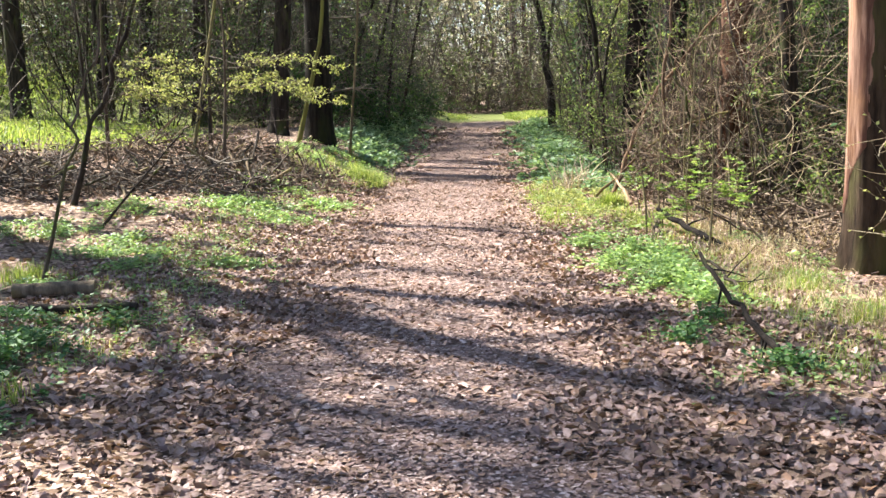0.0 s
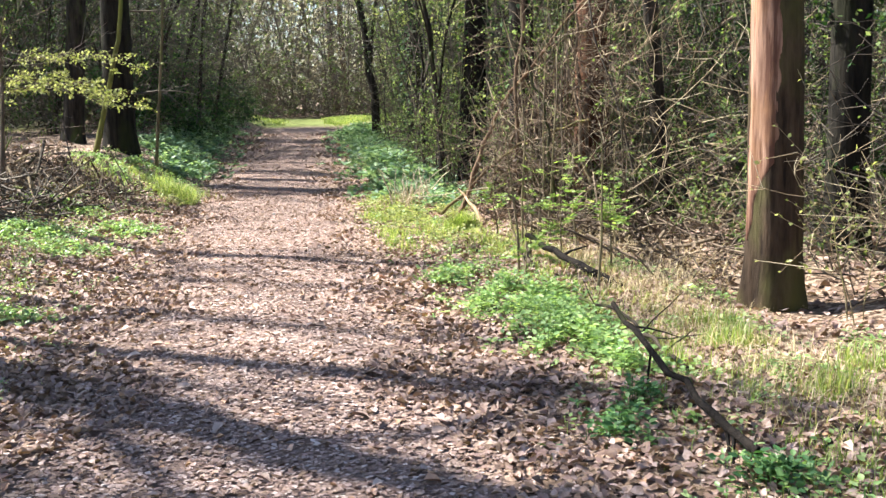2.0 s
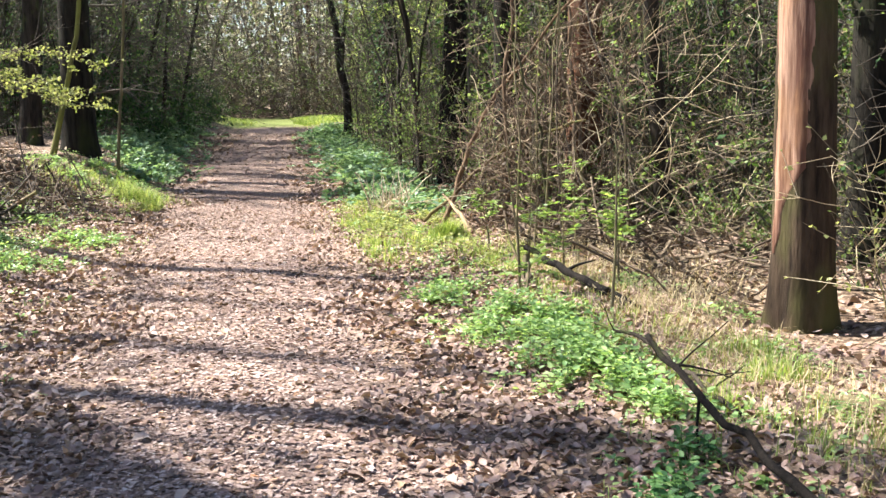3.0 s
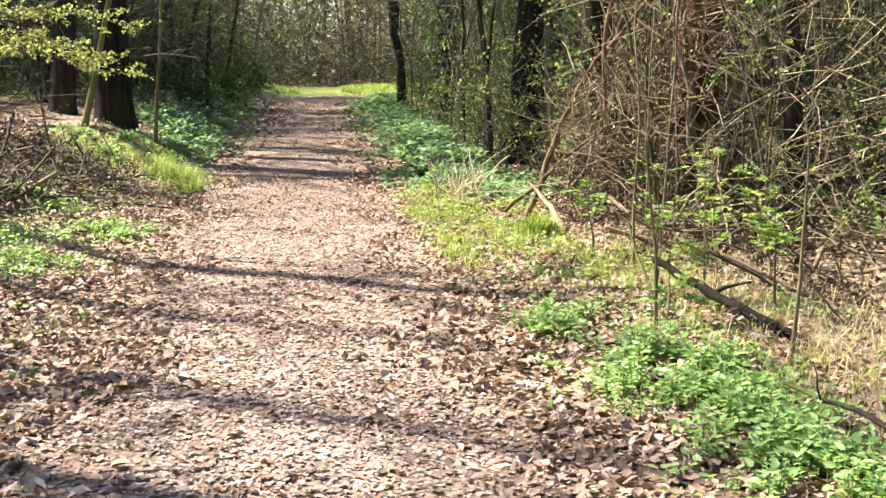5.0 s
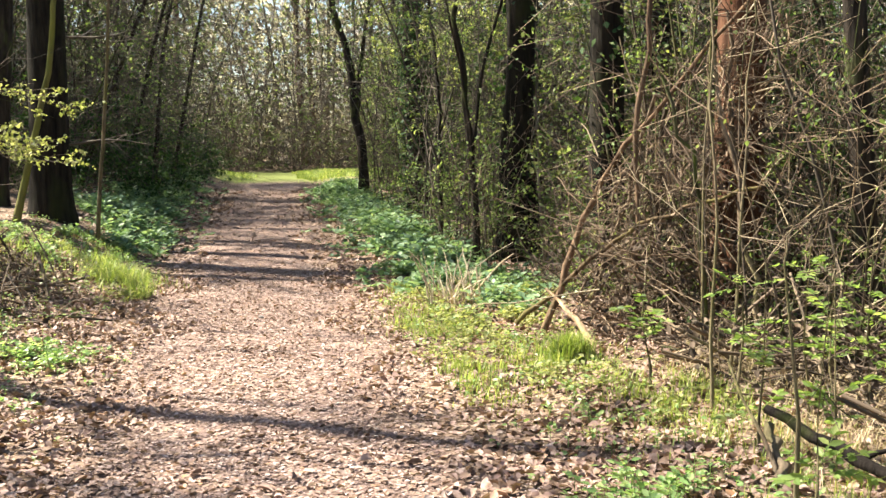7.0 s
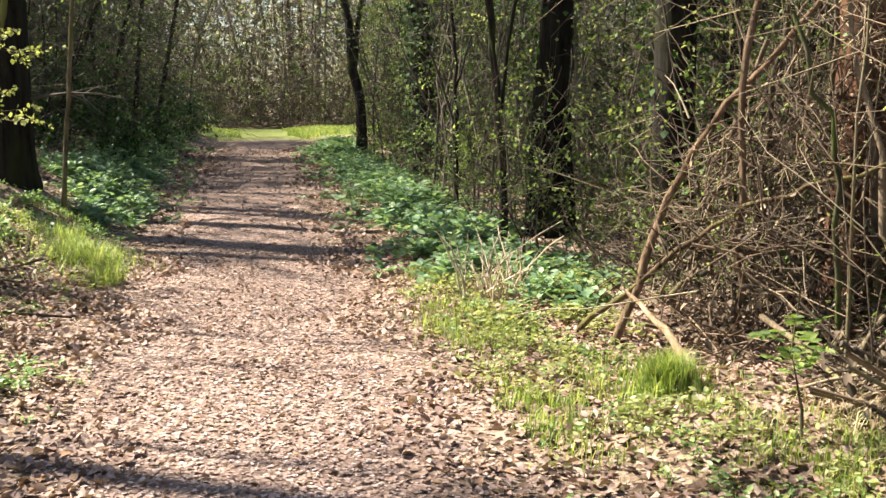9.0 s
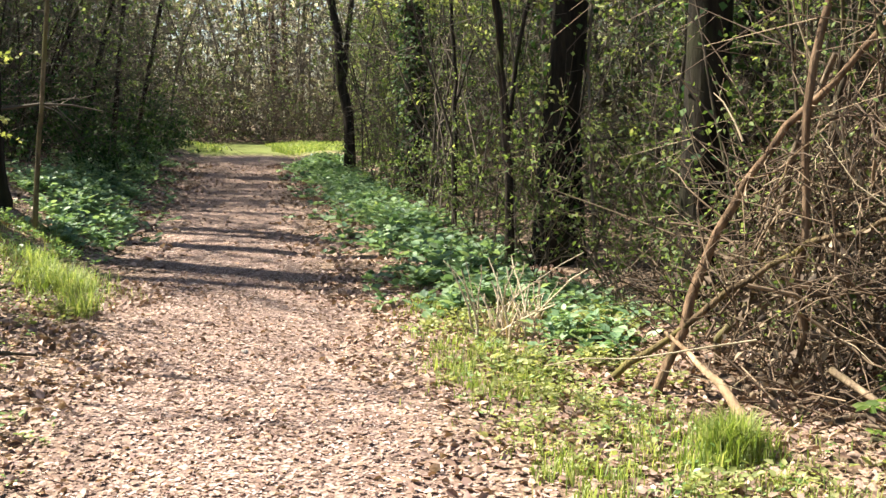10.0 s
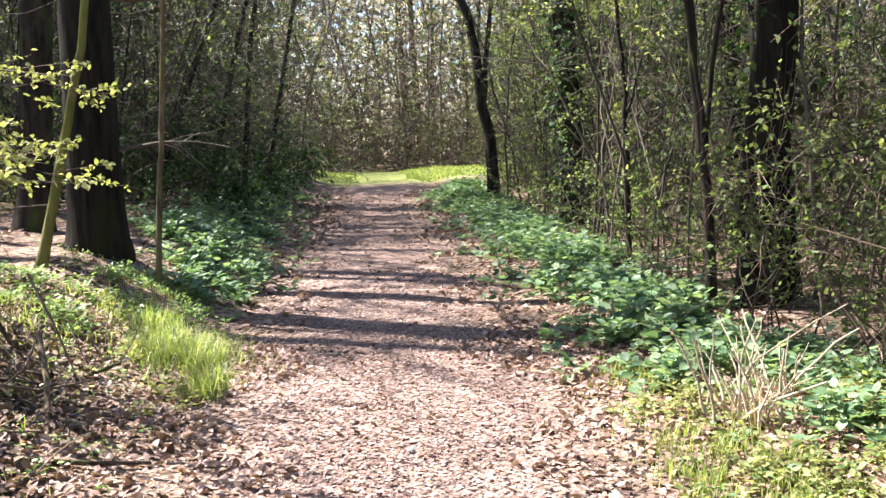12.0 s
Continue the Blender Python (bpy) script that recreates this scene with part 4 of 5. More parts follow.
undergrowth("clearing_hedge", 606, 4200, 12000, -8, 16, 48.5, 56, lambda x, y: y > 48 + 0.02 * x, 8.5, M_TWIG_DARK, M_LEAF_PALE, 0.09, "", (0.8, 3.0), 0.6, 0.02)
undergrowth("clearing_edge", 609, 2600, 16000, -6, 15, 48.0, 52, lambda x, y: y > 48 + 0.02 * x, 3.0, M_TWIG, M_LEAF, 0.08, "", (0.5, 1.8), 0.62, 0.014)
hedge_stems(633, 34, lambda x, y: y > 48.5, -9, 16, 48.5, 58, 13.0, M_TWIG_DARK, 0.06)


# ---- fallen wood ----
def limb(name, points, r0, r1, mat, label, seed=1, knots=0, k=10, kink=0.02, category="branch", ends=None):
    rng = np.random.default_rng(seed)
    base = Vector(points[0])
    t = thing(name, base, label, category)
    pts = np.array(points, float) - np.array(base)
    m = 12
    s = np.linspace(0, len(pts) - 1, m)
    P = np.stack([np.interp(s, np.arange(len(pts)), pts[:, i]) for i in range(3)], -1) + np.vstack([np.zeros(3), rng.normal(size=(m - 2, 3)) * kink, np.zeros(3)])
    R = np.linspace(r0, r1, m) * (1 + rng.normal(size=m) * 0.06)
    g = Geo()
    tubes(g, P, R, k, True)
    stem = part("stem", g, mat, t)
    if knots:
        g = Geo()
        C, CR = grow(rng, P[None], R[None], knots, 0.1, 0.95, (0.15, 0.7), (25, 60), 0.1, 0.15, 4, 0.5, 0.3, 0.003)
        tubes(g, C, CR, 4)
        part("twigwork", g, mat, stem, kind="stuff")
    return t


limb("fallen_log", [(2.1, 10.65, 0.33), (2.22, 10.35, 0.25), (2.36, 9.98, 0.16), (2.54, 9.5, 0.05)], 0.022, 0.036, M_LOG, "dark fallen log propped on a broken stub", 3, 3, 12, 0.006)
limb("broken_stub", [(2.0, 10.3, -0.05), (2.03, 10.4, 0.12), (2.1, 10.62, 0.27)], 0.035, 0.022, M_DEADWOOD, "short broken stub holding the log", 4, 2, 8, 0.01)
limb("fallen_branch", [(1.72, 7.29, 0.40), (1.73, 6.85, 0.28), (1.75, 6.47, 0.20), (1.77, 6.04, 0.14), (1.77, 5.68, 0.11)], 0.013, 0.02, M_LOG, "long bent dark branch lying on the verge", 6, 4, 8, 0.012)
limb("fallen_branch", [(1.96, 8.68, 0.16), (2.01, 8.17, 0.20), (1.97, 7.47, 0.20), (1.96, 6.86, 0.14)], 0.01, 0.012, M_BARK_DARK, "thin dark branch lying on the verge", 7, 4, 6, 0.012)
limb("cut_log", [(2.45, 7.2, 0.06), (2.75, 7.0, 0.05)], 0.05, 0.055, M_DEADWOOD, "short weathered log in the leaves", 8, 0, 12, 0.0, "log")
limb("fallen_log", [(-3.3, 8.3, 0.08), (-2.7, 8.4, 0.07)], 0.06, 0.065, M_DEADWOOD, "short weathered log beside the ferns", 9, 0, 12, 0.0, "log")
limb("fallen_log", [(-3.1, 7.7, 0.05), (-2.2, 7.75, 0.04)], 0.035, 0.03, M_BARK_DARK, "dark rotten branch on the leaves", 10, 0, 10, 0.01, "log")
limb("fallen_log", [(2.55, 6.1, 0.05), (2.2, 5.9, 0.06), (1.95, 5.75, 0.03)], 0.03, 0.02, M_BARK_DARK, "dark curved branch half buried in leaves", 11, 1, 8, 0.015, "log")


# poles and brushwood leaned into a tepee shape
def rod(t, name, points, r0, r1, mat, rng, k=8, m=10, kink=0.015, label=""):
    pts = np.array(points, float)
    s = np.linspace(0, len(pts) - 1, m)
    P = np.stack([np.interp(s, np.arange(len(pts)), pts[:, i]) for i in range(3)], -1)
    P[1:-1] += rng.normal(size=(m - 2, 3)) * kink
    g = Geo()
    tubes(g, P, np.linspace(r0, r1, m) * (1 + rng.normal(size=m) * 0.07), k, True)
    part(name, g, mat, t, label)
    return P


def brush_tepee():
    rng = np.random.default_rng(21)
    ox, oy, oz = put(2.9, 14.0)
    t = thing("brushwood_shelter", (ox, oy, oz), "tepee-shaped heap of leaning poles and bare brushwood", "brush pile")
    o = np.array([ox, oy, 0])
    main = rod(t, "pole", np.array([(2.2, 14.35, -0.03), (2.5, 14.4, 0.72), (2.74, 14.15, 1.36), (3.15, 13.9, 1.92), (3.75, 13.6, 2.7)]) - o, 0.030, 0.013, M_BARK_TAN, rng, m=18, kink=0.013, label="leaning brown pole with flaking bark")
    rod(t, "pole", np.array([(2.36, 13.6, 0.0), (2.3, 13.85, 0.16), (2.2, 14.25, 0.34)]) - o, 0.034, 0.009, M_CUT, rng, kink=0.008, label="broken pole with pale split wood")
    rod(t, "pole", np.array([(2.88, 14.05, -0.05), (2.82, 14.0, 0.8), (2.84, 14.0, 1.64), (2.93, 14.0, 2.4), (3.1, 14.1, 4.5)]) - o, 0.024, 0.02, M_BARK_TAN, rng, m=16, kink=0.016, label="upright tan living stem")
    rod(t, "mossy_bough", np.array([(2.06, 14.6, 0.02), (2.32, 14.4, 0.3), (2.6, 14.15, 0.62), (2.85, 13.9, 0.86), (3.1, 13.6, 0.99), (3.5, 13.35, 1.12)]) - o, 0.021, 0.013, M_BARK_BOUGH, rng, m=18, kink=0.014, label="arching brown bough with patches of moss")
    for p in [((2.5, 13.55, 0.04), (3.4, 13.2, 0.1)), ((3.5, 13.3, 0.0), (3.35, 13.8, 2.1)), ((3.7, 13.9, 0.0), (3.45, 13.8, 2.4)), ((3.2, 14.6, 0.0), (3.1, 14.0, 2.0)), ((2.75, 14.7, 0.0), (3.0, 14.05, 1.8)), ((3.1, 13.4, 0.0), (2.95, 13.2, 1.1), (2.75, 13.35, 1.9)), ((3.6, 14.5, 0), (3.4, 13.9, 2.3))]:
        rod(t, "pole", np.array(p) - o, rng.uniform(0.018, 0.032), 0.014, M_BARK if rng.random() < 0.6 else M_DEADWOOD, rng, kink=0.03)
    # brush thrown over the main pole, hanging to the back
    n = 300
    s = rng.uniform(0.25, 1.0, n) ** 0.8 * 17
    j = np.minimum(s.astype(int), 16)
    f = (s - j)[:, None]
    start = main[j] * (1 - f) + main[j + 1] * f
    along = unit(main[-1] - main[0])
    P = np.empty((n, 5, 3))
    drop = rng.uniform(0, 1, n)[:, None]
    P[:, 0] = start + np.array([0.35, 0.0, -0.55]) * drop + rng.normal(size=(n, 3)) * 0.09
    d = unit(along * rng.choice([-1, 1], n)[:, None] * 0.7 + rng.normal(size=(n, 3)) * 0.45 + np.array([0.15, -0.1, -0.15]))
    L = rng.uniform(0.15, 0.75, n)
    for k in range(1, 5):
        P[:, k] = P[:, k - 1] + d * (L / 4)[:, None]
        d = unit(d + rng.normal(size=d.shape) * 0.35)
    P[..., 2] = np.maximum(P[..., 2], 0.01)
    R = rng.uniform(0.0028, 0.0085, n)[:, None] * np.linspace(1, 0.45, 5)
    g = Geo()
    tubes(g, P, R, 3)
    C, CR = grow(rng, P, R, 2, 0.2, 1, (0.08, 0.3), (25, 65), -0.05, 0.2, 3, 0.6, 0.5, 0.0025)
    tubes(g, C, CR, 3)
    # dead side branches thrust in all directions under the pole
    n = 130
    u = rng.uniform(0.05, 1.0, n)
    q = np.stack([np.interp(u, [0, 1], [2.4, 4.3]) - ox + rng.normal(size=n) * 0.15, rng.uniform(-0.45, 0.5, n), rng.uniform(0.05, 1, n) * np.interp(u, [0, 0.7, 1], [0.5, 2.1, 2.3])], -1)
    d = unit(rng.normal(size=(n, 3)) * np.array([0.8, 0.4, 0.7]))
    P = np.empty((n, 6, 3))
    P[:, 0] = q
    L = rng.uniform(0.3, 1.3, n)
    for k in range(1, 6):
        P[:, k] = P[:, k - 1] + d * (L / 5)[:, None]
        d = unit(d + rng.normal(size=d.shape) * 0.22)
    P[..., 2] = np.maximum(P[..., 2], 0.01)
    R = rng.uniform(0.003, 0.011, n)[:, None] * np.linspace(1, 0.4, 6)
    tubes(g, P, R, 4)
    C, CR = grow(rng, P, R, 3, 0.2, 1, (0.1, 0.45), (25, 65), 0.0, 0.2, 3, 0.6, 0.5, 0.0025)
    tubes(g, C, CR, 3)
    # sticks strewn at its foot
    n = 240
    a = rng.uniform(0, np.pi * 2, n)
    q = np.stack([rng.uniform(-0.5, 1.5, n), rng.uniform(-0.9, 0.9, n), rng.uniform(0.0, 0.35, n) ** 1.5], -1)
    dd = np.stack([np.cos(a), np.sin(a), rng.normal(size=n) * 0.35], -1) * rng.uniform(0.06, 0.28, n)[:, None]
    tubes(g, np.maximum(np.stack([q - dd, q + rng.normal(size=q.shape) * 0.03, q + dd], 1), np.array([-9, -9, 0.0])), rng.uniform(0.002, 0.007, n)[:, None] * np.ones((1, 3)), 4)
    part("brushwood", g, M_TWIG_RED, t, "tangle of thin brown brushwood", kind="stuff")
    # dead leaves caught among the poles
    n = 2600
    u = rng.uniform(0.05, 1.0, n)
    q = np.stack([np.interp(u, [0, 1], [2.45, 4.4]) - ox + rng.normal(size=n) * 0.1, rng.uniform(-0.35, 0.6, n), rng.uniform(0.02, 1, n) ** 1.5 * np.interp(u, [0, 0.7, 1], [0.45, 1.8, 2.0])], -1)
    L = rng.uniform(0.025, 0.065, n)
    g = Geo()
    leaves(g, q, rng.normal(size=(n, 3)), rng.normal(size=(n, 3)) + np.array([0, 0, 0.6]), L, L * 0.6, 0.2, True)
    part("caught_leaves", g, M_TWIG, t, "brown dead leaves caught among the poles", kind="stuff")
    return t


brush_tepee()


# heap of brushwood on the bank
def brush_heap(x, y, w, d, h, seed, label, mat=None, n=320):
    rng = np.random.default_rng(seed)
    t = thing("brush_heap", put(x, y), label, "brush pile")
    px, py = rng.uniform(-1, 1, n), rng.uniform(-1, 1, n)
    top = h * np.clip(1 - (px ** 2 + py ** 2) * 0.7, 0.05, 1)
    z = rng.uniform(0, 1, n) * top
    a = rng.uniform(0, 2 * np.pi, n)
    dd = np.stack([np.cos(a), np.sin(a), rng.normal(size=n) * 0.4], -1)
    L = rng.uniform(0.15, 1.3, n)
    P = np.empty((n, 5, 3))
    P[:, 0] = np.stack([px * w, py * d, z], -1) - dd * (L / 2)[:, None]
    for k in range(1, 5):
        P[:, k] = P[:, k - 1] + dd * (L / 4)[:, None]
        dd = unit(dd + rng.normal(size=dd.shape) * 0.12)
    P[..., 2] = np.maximum(P[..., 2], 0.0) + land(P[..., 0] + x, P[..., 1] + y) - float(land(x, y))
    R = rng.uniform(0.004, 0.016, n)[:, None] * np.linspace(1, 0.5, 5)
    thick = np.argsort(-R[:, 0])[:30]
    for i in thick:
        g = Geo()
        tubes(g, P[i], R[i] * 1.3, 6, True)
        part("stick", g, M_DEADWOOD if rng.random() < 0.5 else M_BARK, t)
    g = Geo()
    tubes(g, np.delete(P, thick, 0), np.delete(R, thick, 0), 4)
    C, CR = grow(rng, P, R, 2, 0.2, 1, (0.1, 0.5), (25, 65), 0.1, 0.2, 3, 0.6, 0.5, 0.003)
    tubes(g, C, CR, 3)
    part("brushwood", g, mat or M_TWIG, t, kind="stuff")
    # dead leaves caught in the sticks, dark brown to carry the heap's shadows
    g = Geo()
    q = P[rng.integers(0, n, n * 7), rng.integers(0, 5, n * 7)] + rng.normal(size=(n * 7, 3)) * np.array([0.08, 0.08, 0.03])
    Lf = rng.uniform(0.03, 0.075, n * 7)
    leaves(g, q, rng.normal(size=(n * 7, 3)), rng.normal(size=(n * 7, 3)) + np.array([0, 0, 1.0]), Lf, Lf * 0.65, 0.2, True)
    part("caught_leaves", g, M_TWIG, t, "brown dead leaves caught between sticks", kind="stuff")
    return t


brush_heap(-3.5, 15.0, 1.3, 0.9, 0.34, 41, "dark heap of brown brushwood on the bank", M_TWIG_DARK, 210)
brush_heap(-5.3, 14.6, 1.5, 0.9, 0.38, 46, "dark heap of tangled branches on the bank", M_TWIG_DARK, 230)
brush_heap(-7.0, 15.8, 1.5, 1.1, 0.5, 47, "long heap of dead branches by the glade", M_TWIG_DARK, 220)
brush_heap(-4.6, 17.6, 1.6, 0.8, 0.4, 42, "brown heap of branches on the bank", M_TWIG, 170)
brush_heap(-2.6, 16.9, 0.9, 1.5, 0.1, 45, "strewn pale sticks on the bank", M_TWIG, 190)
brush_heap(4.0, 11.6, 1.2, 1.6, 0.14, 43, "low mess of dry sticks under the trees", M_TWIG, 190)
brush_heap(3.3, 12.6, 0.6, 0.6, 0.2, 44, "low mess of dry brown sticks", M_TWIG, 140)


# ---- low plants ----
def blob(rng, n, x, y, rx, ry, size, thr):
    """Points thinning outwards from a spot, in clumps."""
    a, s = rng.uniform(0, 2 * np.pi, n), np.minimum(np.abs(rng.normal(size=n)) * 0.55 + 0.02, 1.7)
    s = np.where(s < 0.6, np.sqrt(s * 0.6), s)
    cx, cy = x + rx * s * np.cos(a), y + ry * s * np.sin(a)
    ok = patchy(cx, cy, size) + rng.normal(size=n) * 0.12 > thr
    ok &= np.abs(cx - path_middle(cy)) > 0.85 + 0.2 * np.sin(3 * cy)
    return cx[ok], cy[ok], s[ok]


def herb_patch(name, spots, per, label, seed, mat, leaf=0.045, height=(0.05, 0.22), category="ground cover", k=9, thr=0.35):
    """Herbs over oval spots (x, y, rx, ry); per: leaves on a square metre."""
    rng = np.random.default_rng(seed)
    g = Geo()
    for x, y, rx, ry in spots:
        cx, cy, s = blob(rng, int(per * math.pi * rx * ry / k * 1.4), x, y, rx, ry, 0.55, thr)
        n = len(cx)
        h = rng.uniform(*height, n) * np.clip(1.1 - 0.55 * s, 0.25, 1)
        i = np.repeat(np.arange(n), k)
        b = rng.uniform(0, 2 * np.pi, n * k)
        out = np.stack([np.cos(b), np.sin(b), rng.uniform(-0.1, 0.6, n * k)], -1)
        lift = h[i] * rng.uniform(0.35, 1.05, n * k)
        pos = np.stack([cx[i], cy[i], land(cx[i], cy[i]) + lift], -1) + out * rng.uniform(0.0, 0.05, n * k)[:, None]
        L = rng.uniform(0.5, 1.3, n * k) * leaf
        leaves(g, pos, out, np.array([0, 0, 1.0]) + rng.normal(size=(n * k, 3)) * 0.35, L, L * 0.6, 0.12, leaf < 0.12)
        st = np.stack([np.stack([cx, cy, land(cx, cy) - 0.01], -1), np.stack([cx, cy, land(cx, cy) + h], -1)], 1)
        tubes(g, st, np.full((n, 2), 0.002), 3)
    return stuff(name, g, mat, label, category)


def grass_patch(name, spots, per, label, seed, mat, length=(0.08, 0.22), width=0.003, lean=0.8, category="grass", thr=0.4):
    rng = np.random.default_rng(seed)
    g = Geo()
    for x, y, rx, ry in spots:
        cx, cy, s = blob(rng, int(per * math.pi * rx * ry * 1.3), x, y, rx, ry, 0.4, thr)
        n = len(cx)
        b = rng.uniform(0, 2 * np.pi, n)
        out = np.stack([np.cos(b), np.sin(b), 0 * b], -1)
        L = (rng.uniform(*length, n) * np.clip(1.1 - 0.4 * s, 0.4, 1))[:, None]
        le = rng.uniform(0.1, 1, n)[:, None] * lean
        base = np.stack([cx, cy, land(cx, cy) - 0.01], -1)
        side = np.stack([-np.sin(b), np.cos(b), 0 * b], -1) * width * rng.uniform(0.6, 1.3, n)[:, None]
        mid = base + np.array([0, 0, 1.0]) * L * 0.6 + out * L * le * 0.35
        tip = base + np.array([0, 0, 1.0]) * L * (1 - 0.35 * le) + out * L * le
        g.add(np.stack([base - side, base + side, mid + side * 0.8, mid - side * 0.8, tip], 1), np.arange(n)[:, None] * 5 + np.array([0, 1, 2, 3]), np.arange(n)[:, None] * 5 + np.array([3, 2, 4]))
    return stuff(name, g, mat, label, category)


def grass_tufts(spots, per, label, seed, *look_of, **more):
    for n, spot in enumerate(spots):
        tagged(grass_patch("grass_tuft", [spot], per, label, seed * 10 + n, *look_of, **more), label, "grass tuft", "grass tufts by the path", "")


herb_patch("ground_elder", [(1.42, 10.3, 0.28, 0.55), (1.6, 9.3, 0.34, 0.7), (1.72, 8.4, 0.34, 0.7), (1.72, 7.7, 0.25, 0.4), (1.45, 9.0, 0.2, 0.4), (1.78, 7.2, 0.28, 0.4), (1.6, 8.0, 0.35, 0.5), (1.9, 9.0, 0.3, 0.5)], 1600, "bright green ground elder at the path edge", 201, M_HERB, 0.04, (0.04, 0.17))
herb_patch("ground_ivy", [(1.55, 6.55, 0.2, 0.25), (1.42, 6.2, 0.2, 0.2), (1.75, 5.5, 0.2, 0.25)], 1700, "dark green low herbs among the leaves", 202, M_HERB_DARK, 0.04, (0.04, 0.13))
herb_patch("nettles", [(2.2 + 0.045 * (y - 17) + 0.15 * math.sin(y * 2), y, 0.75, 0.8) for y in np.arange(17.3, 36, 1.0)], 620, "long green bank of nettles along the path", 203, M_NETTLE, 0.095, (0.05, 0.26), k=7, thr=0.45)
herb_patch("nettles", [(-1.7 + 0.03 * (y - 22) + 0.2 * math.sin(y * 1.7), y, 0.95, 0.9) for y in np.arange(24.6, 40, 1.0)], 480, "shaded green nettles at the foot of the bank", 204, M_NETTLE, 0.085, (0.04, 0.2), k=7, thr=0.45)
herb_patch("nettles", [(-1.35, 21.4, 0.5, 0.6), (-1.5, 22.3, 0.75, 0.8), (-1.3, 23.3, 0.75, 0.8), (-1.7, 24.0, 0.9, 0.7)], 560, "sunlit green nettles at the foot of the bank", 222, M_NETTLE, 0.09, (0.05, 0.22), k=7, thr=0.45)
herb_patch("ground_ivy", [(-1.85, 9.7, 0.42, 0.3), (-2.5, 13.6, 0.8, 0.7), (-1.9, 12.7, 0.5, 0.5), (-3.3, 11.2, 0.6, 0.5), (-2.7, 9.5, 0.4, 0.3), (-2.4, 15.2, 0.6, 0.6), (-3.2, 8.7, 0.7, 0.35), (-3.1, 10.4, 0.8, 0.5), (-1.5, 14.2, 0.5, 0.5), (-4.4, 11.8, 0.8, 0.6), (-3.7, 13.0, 0.7, 0.5)], 1000, "patchy low green herbs on the leaf litter", 205, M_HERB, 0.04, (0.03, 0.13))
herb_patch("ground_ivy", [(-2.55, 6.4, 0.4, 0.5), (-3.0, 7.3, 0.4, 0.4), (-2.3, 7.4, 0.3, 0.2), (-2.7, 5.3, 0.6, 0.7), (-2.3, 4.7, 0.4, 0.5)], 1500, "dark green herbs by the rotten branch", 206, M_HERB_DARK, 0.045, (0.05, 0.16))
herb_patch("ground_elder", [(1.9, 12.6, 0.5, 0.6), (1.65, 14.3, 0.45, 0.9), (1.4, 13.5, 0.3, 0.6), (2.1, 11.7, 0.45, 0.4)], 560, "fresh green low herbs below the brushwood", 207, M_LEAF_BRIGHT, 0.036, (0.03, 0.13))
herb_patch("verge_herbs", [(1.75, y, 0.75, 0.9) for y in np.arange(5.5, 17, 1.2)], 150, "scattered small green herbs in the verge", 208, M_HERB, 0.032, (0.02, 0.1), k=6)
herb_patch("verge_herbs", [(-2.1, y, 1.0, 0.9) for y in np.arange(6.5, 21, 1.2)], 130, "scattered small green herbs on the bank", 209, M_HERB, 0.032, (0.02, 0.1), k=6)
grass_patch("grass_verge", [(1.5, 15.2, 0.5, 1.4), (1.95, 13.3, 0.5, 0.9), (1.35, 13.0, 0.35, 0.9), (2.3, 11.8, 0.5, 0.6), (1.6, 17.2, 0.3, 0.8)], 1100, "sunlit fresh grass at the path edge", 210, M_GRASS, (0.04, 0.14))
grass_tufts([(2.03, 13.2, 0.17, 0.17)], 9000, "dense bright green grass tuft", 211, M_GRASS, (0.15, 0.30), 0.003, 0.8, thr=0.0)
grass_tufts([(-1.25, 18.6, 0.45, 0.8), (-1.0, 17.6, 0.2, 0.3), (-1.5, 19.4, 0.3, 0.4)], 1700, "tall light green grass at the foot of the bank", 212, M_GRASS, (0.08, 0.34), 0.003, 1.5)
herb_patch("ground_elder", [(-1.5, 18.6, 0.5, 0.8), (-1.2, 17.4, 0.3, 0.5), (-1.9, 19.6, 0.5, 0.5)], 330, "pale green herbs among the grass of the bank", 219, M_LEAF_BRIGHT, 0.045, (0.03, 0.12))
grass_tufts([(2.55, 7.6, 0.25, 0.25), (2.6, 6.5, 0.2, 0.25), (2.75, 8.3, 0.25, 0.2), (2.0, 7.1, 0.1, 0.15), (3.0, 6.9, 0.25, 0.3)], 1700, "light green grass tufts among dry leaves", 213, M_GRASS, (0.08, 0.24), 0.003, 0.8)
grass_tufts([(-3.0, 5.6, 0.25, 0.25), (-2.2, 5.4, 0.12, 0.12), (-3.6, 9.2, 0.4, 0.3)], 1500, "grass tufts in the shade of the verge", 214, M_GRASS, (0.08, 0.26), 0.003, 0.8)
grass_patch("clearing_grass", [(3.2, 44.0, 3.2, 3.6), (7.5, 45.5, 2.6, 2.4), (2.6, 41.3, 1.6, 1.2), (4.6, 42.0, 1.6, 1.4)], 330, "sunlit grass of the clearing", 215, M_GRASS, (0.06, 0.18), 0.012, thr=0.1)
grass_patch("meadow_grass", [(-13.0, 31.0, 4.0, 8.0), (-8.0, 24.0, 2.6, 4.0), (-6.2, 20.5, 1.4, 2.0), (-9.5, 21.0, 2.0, 2.5)], 150, "bright grass of the glade between the trees", 216, M_GRASS, (0.08, 0.26), 0.012, thr=0.1)
grass_patch("verge_grass", [(2.3, y, 0.85, 0.8) for y in np.arange(5.6, 13, 1.1)], 520, "thin yellowish grass between dry leaves", 220, M_GRASS, (0.03, 0.13), 0.0028, 1.0)
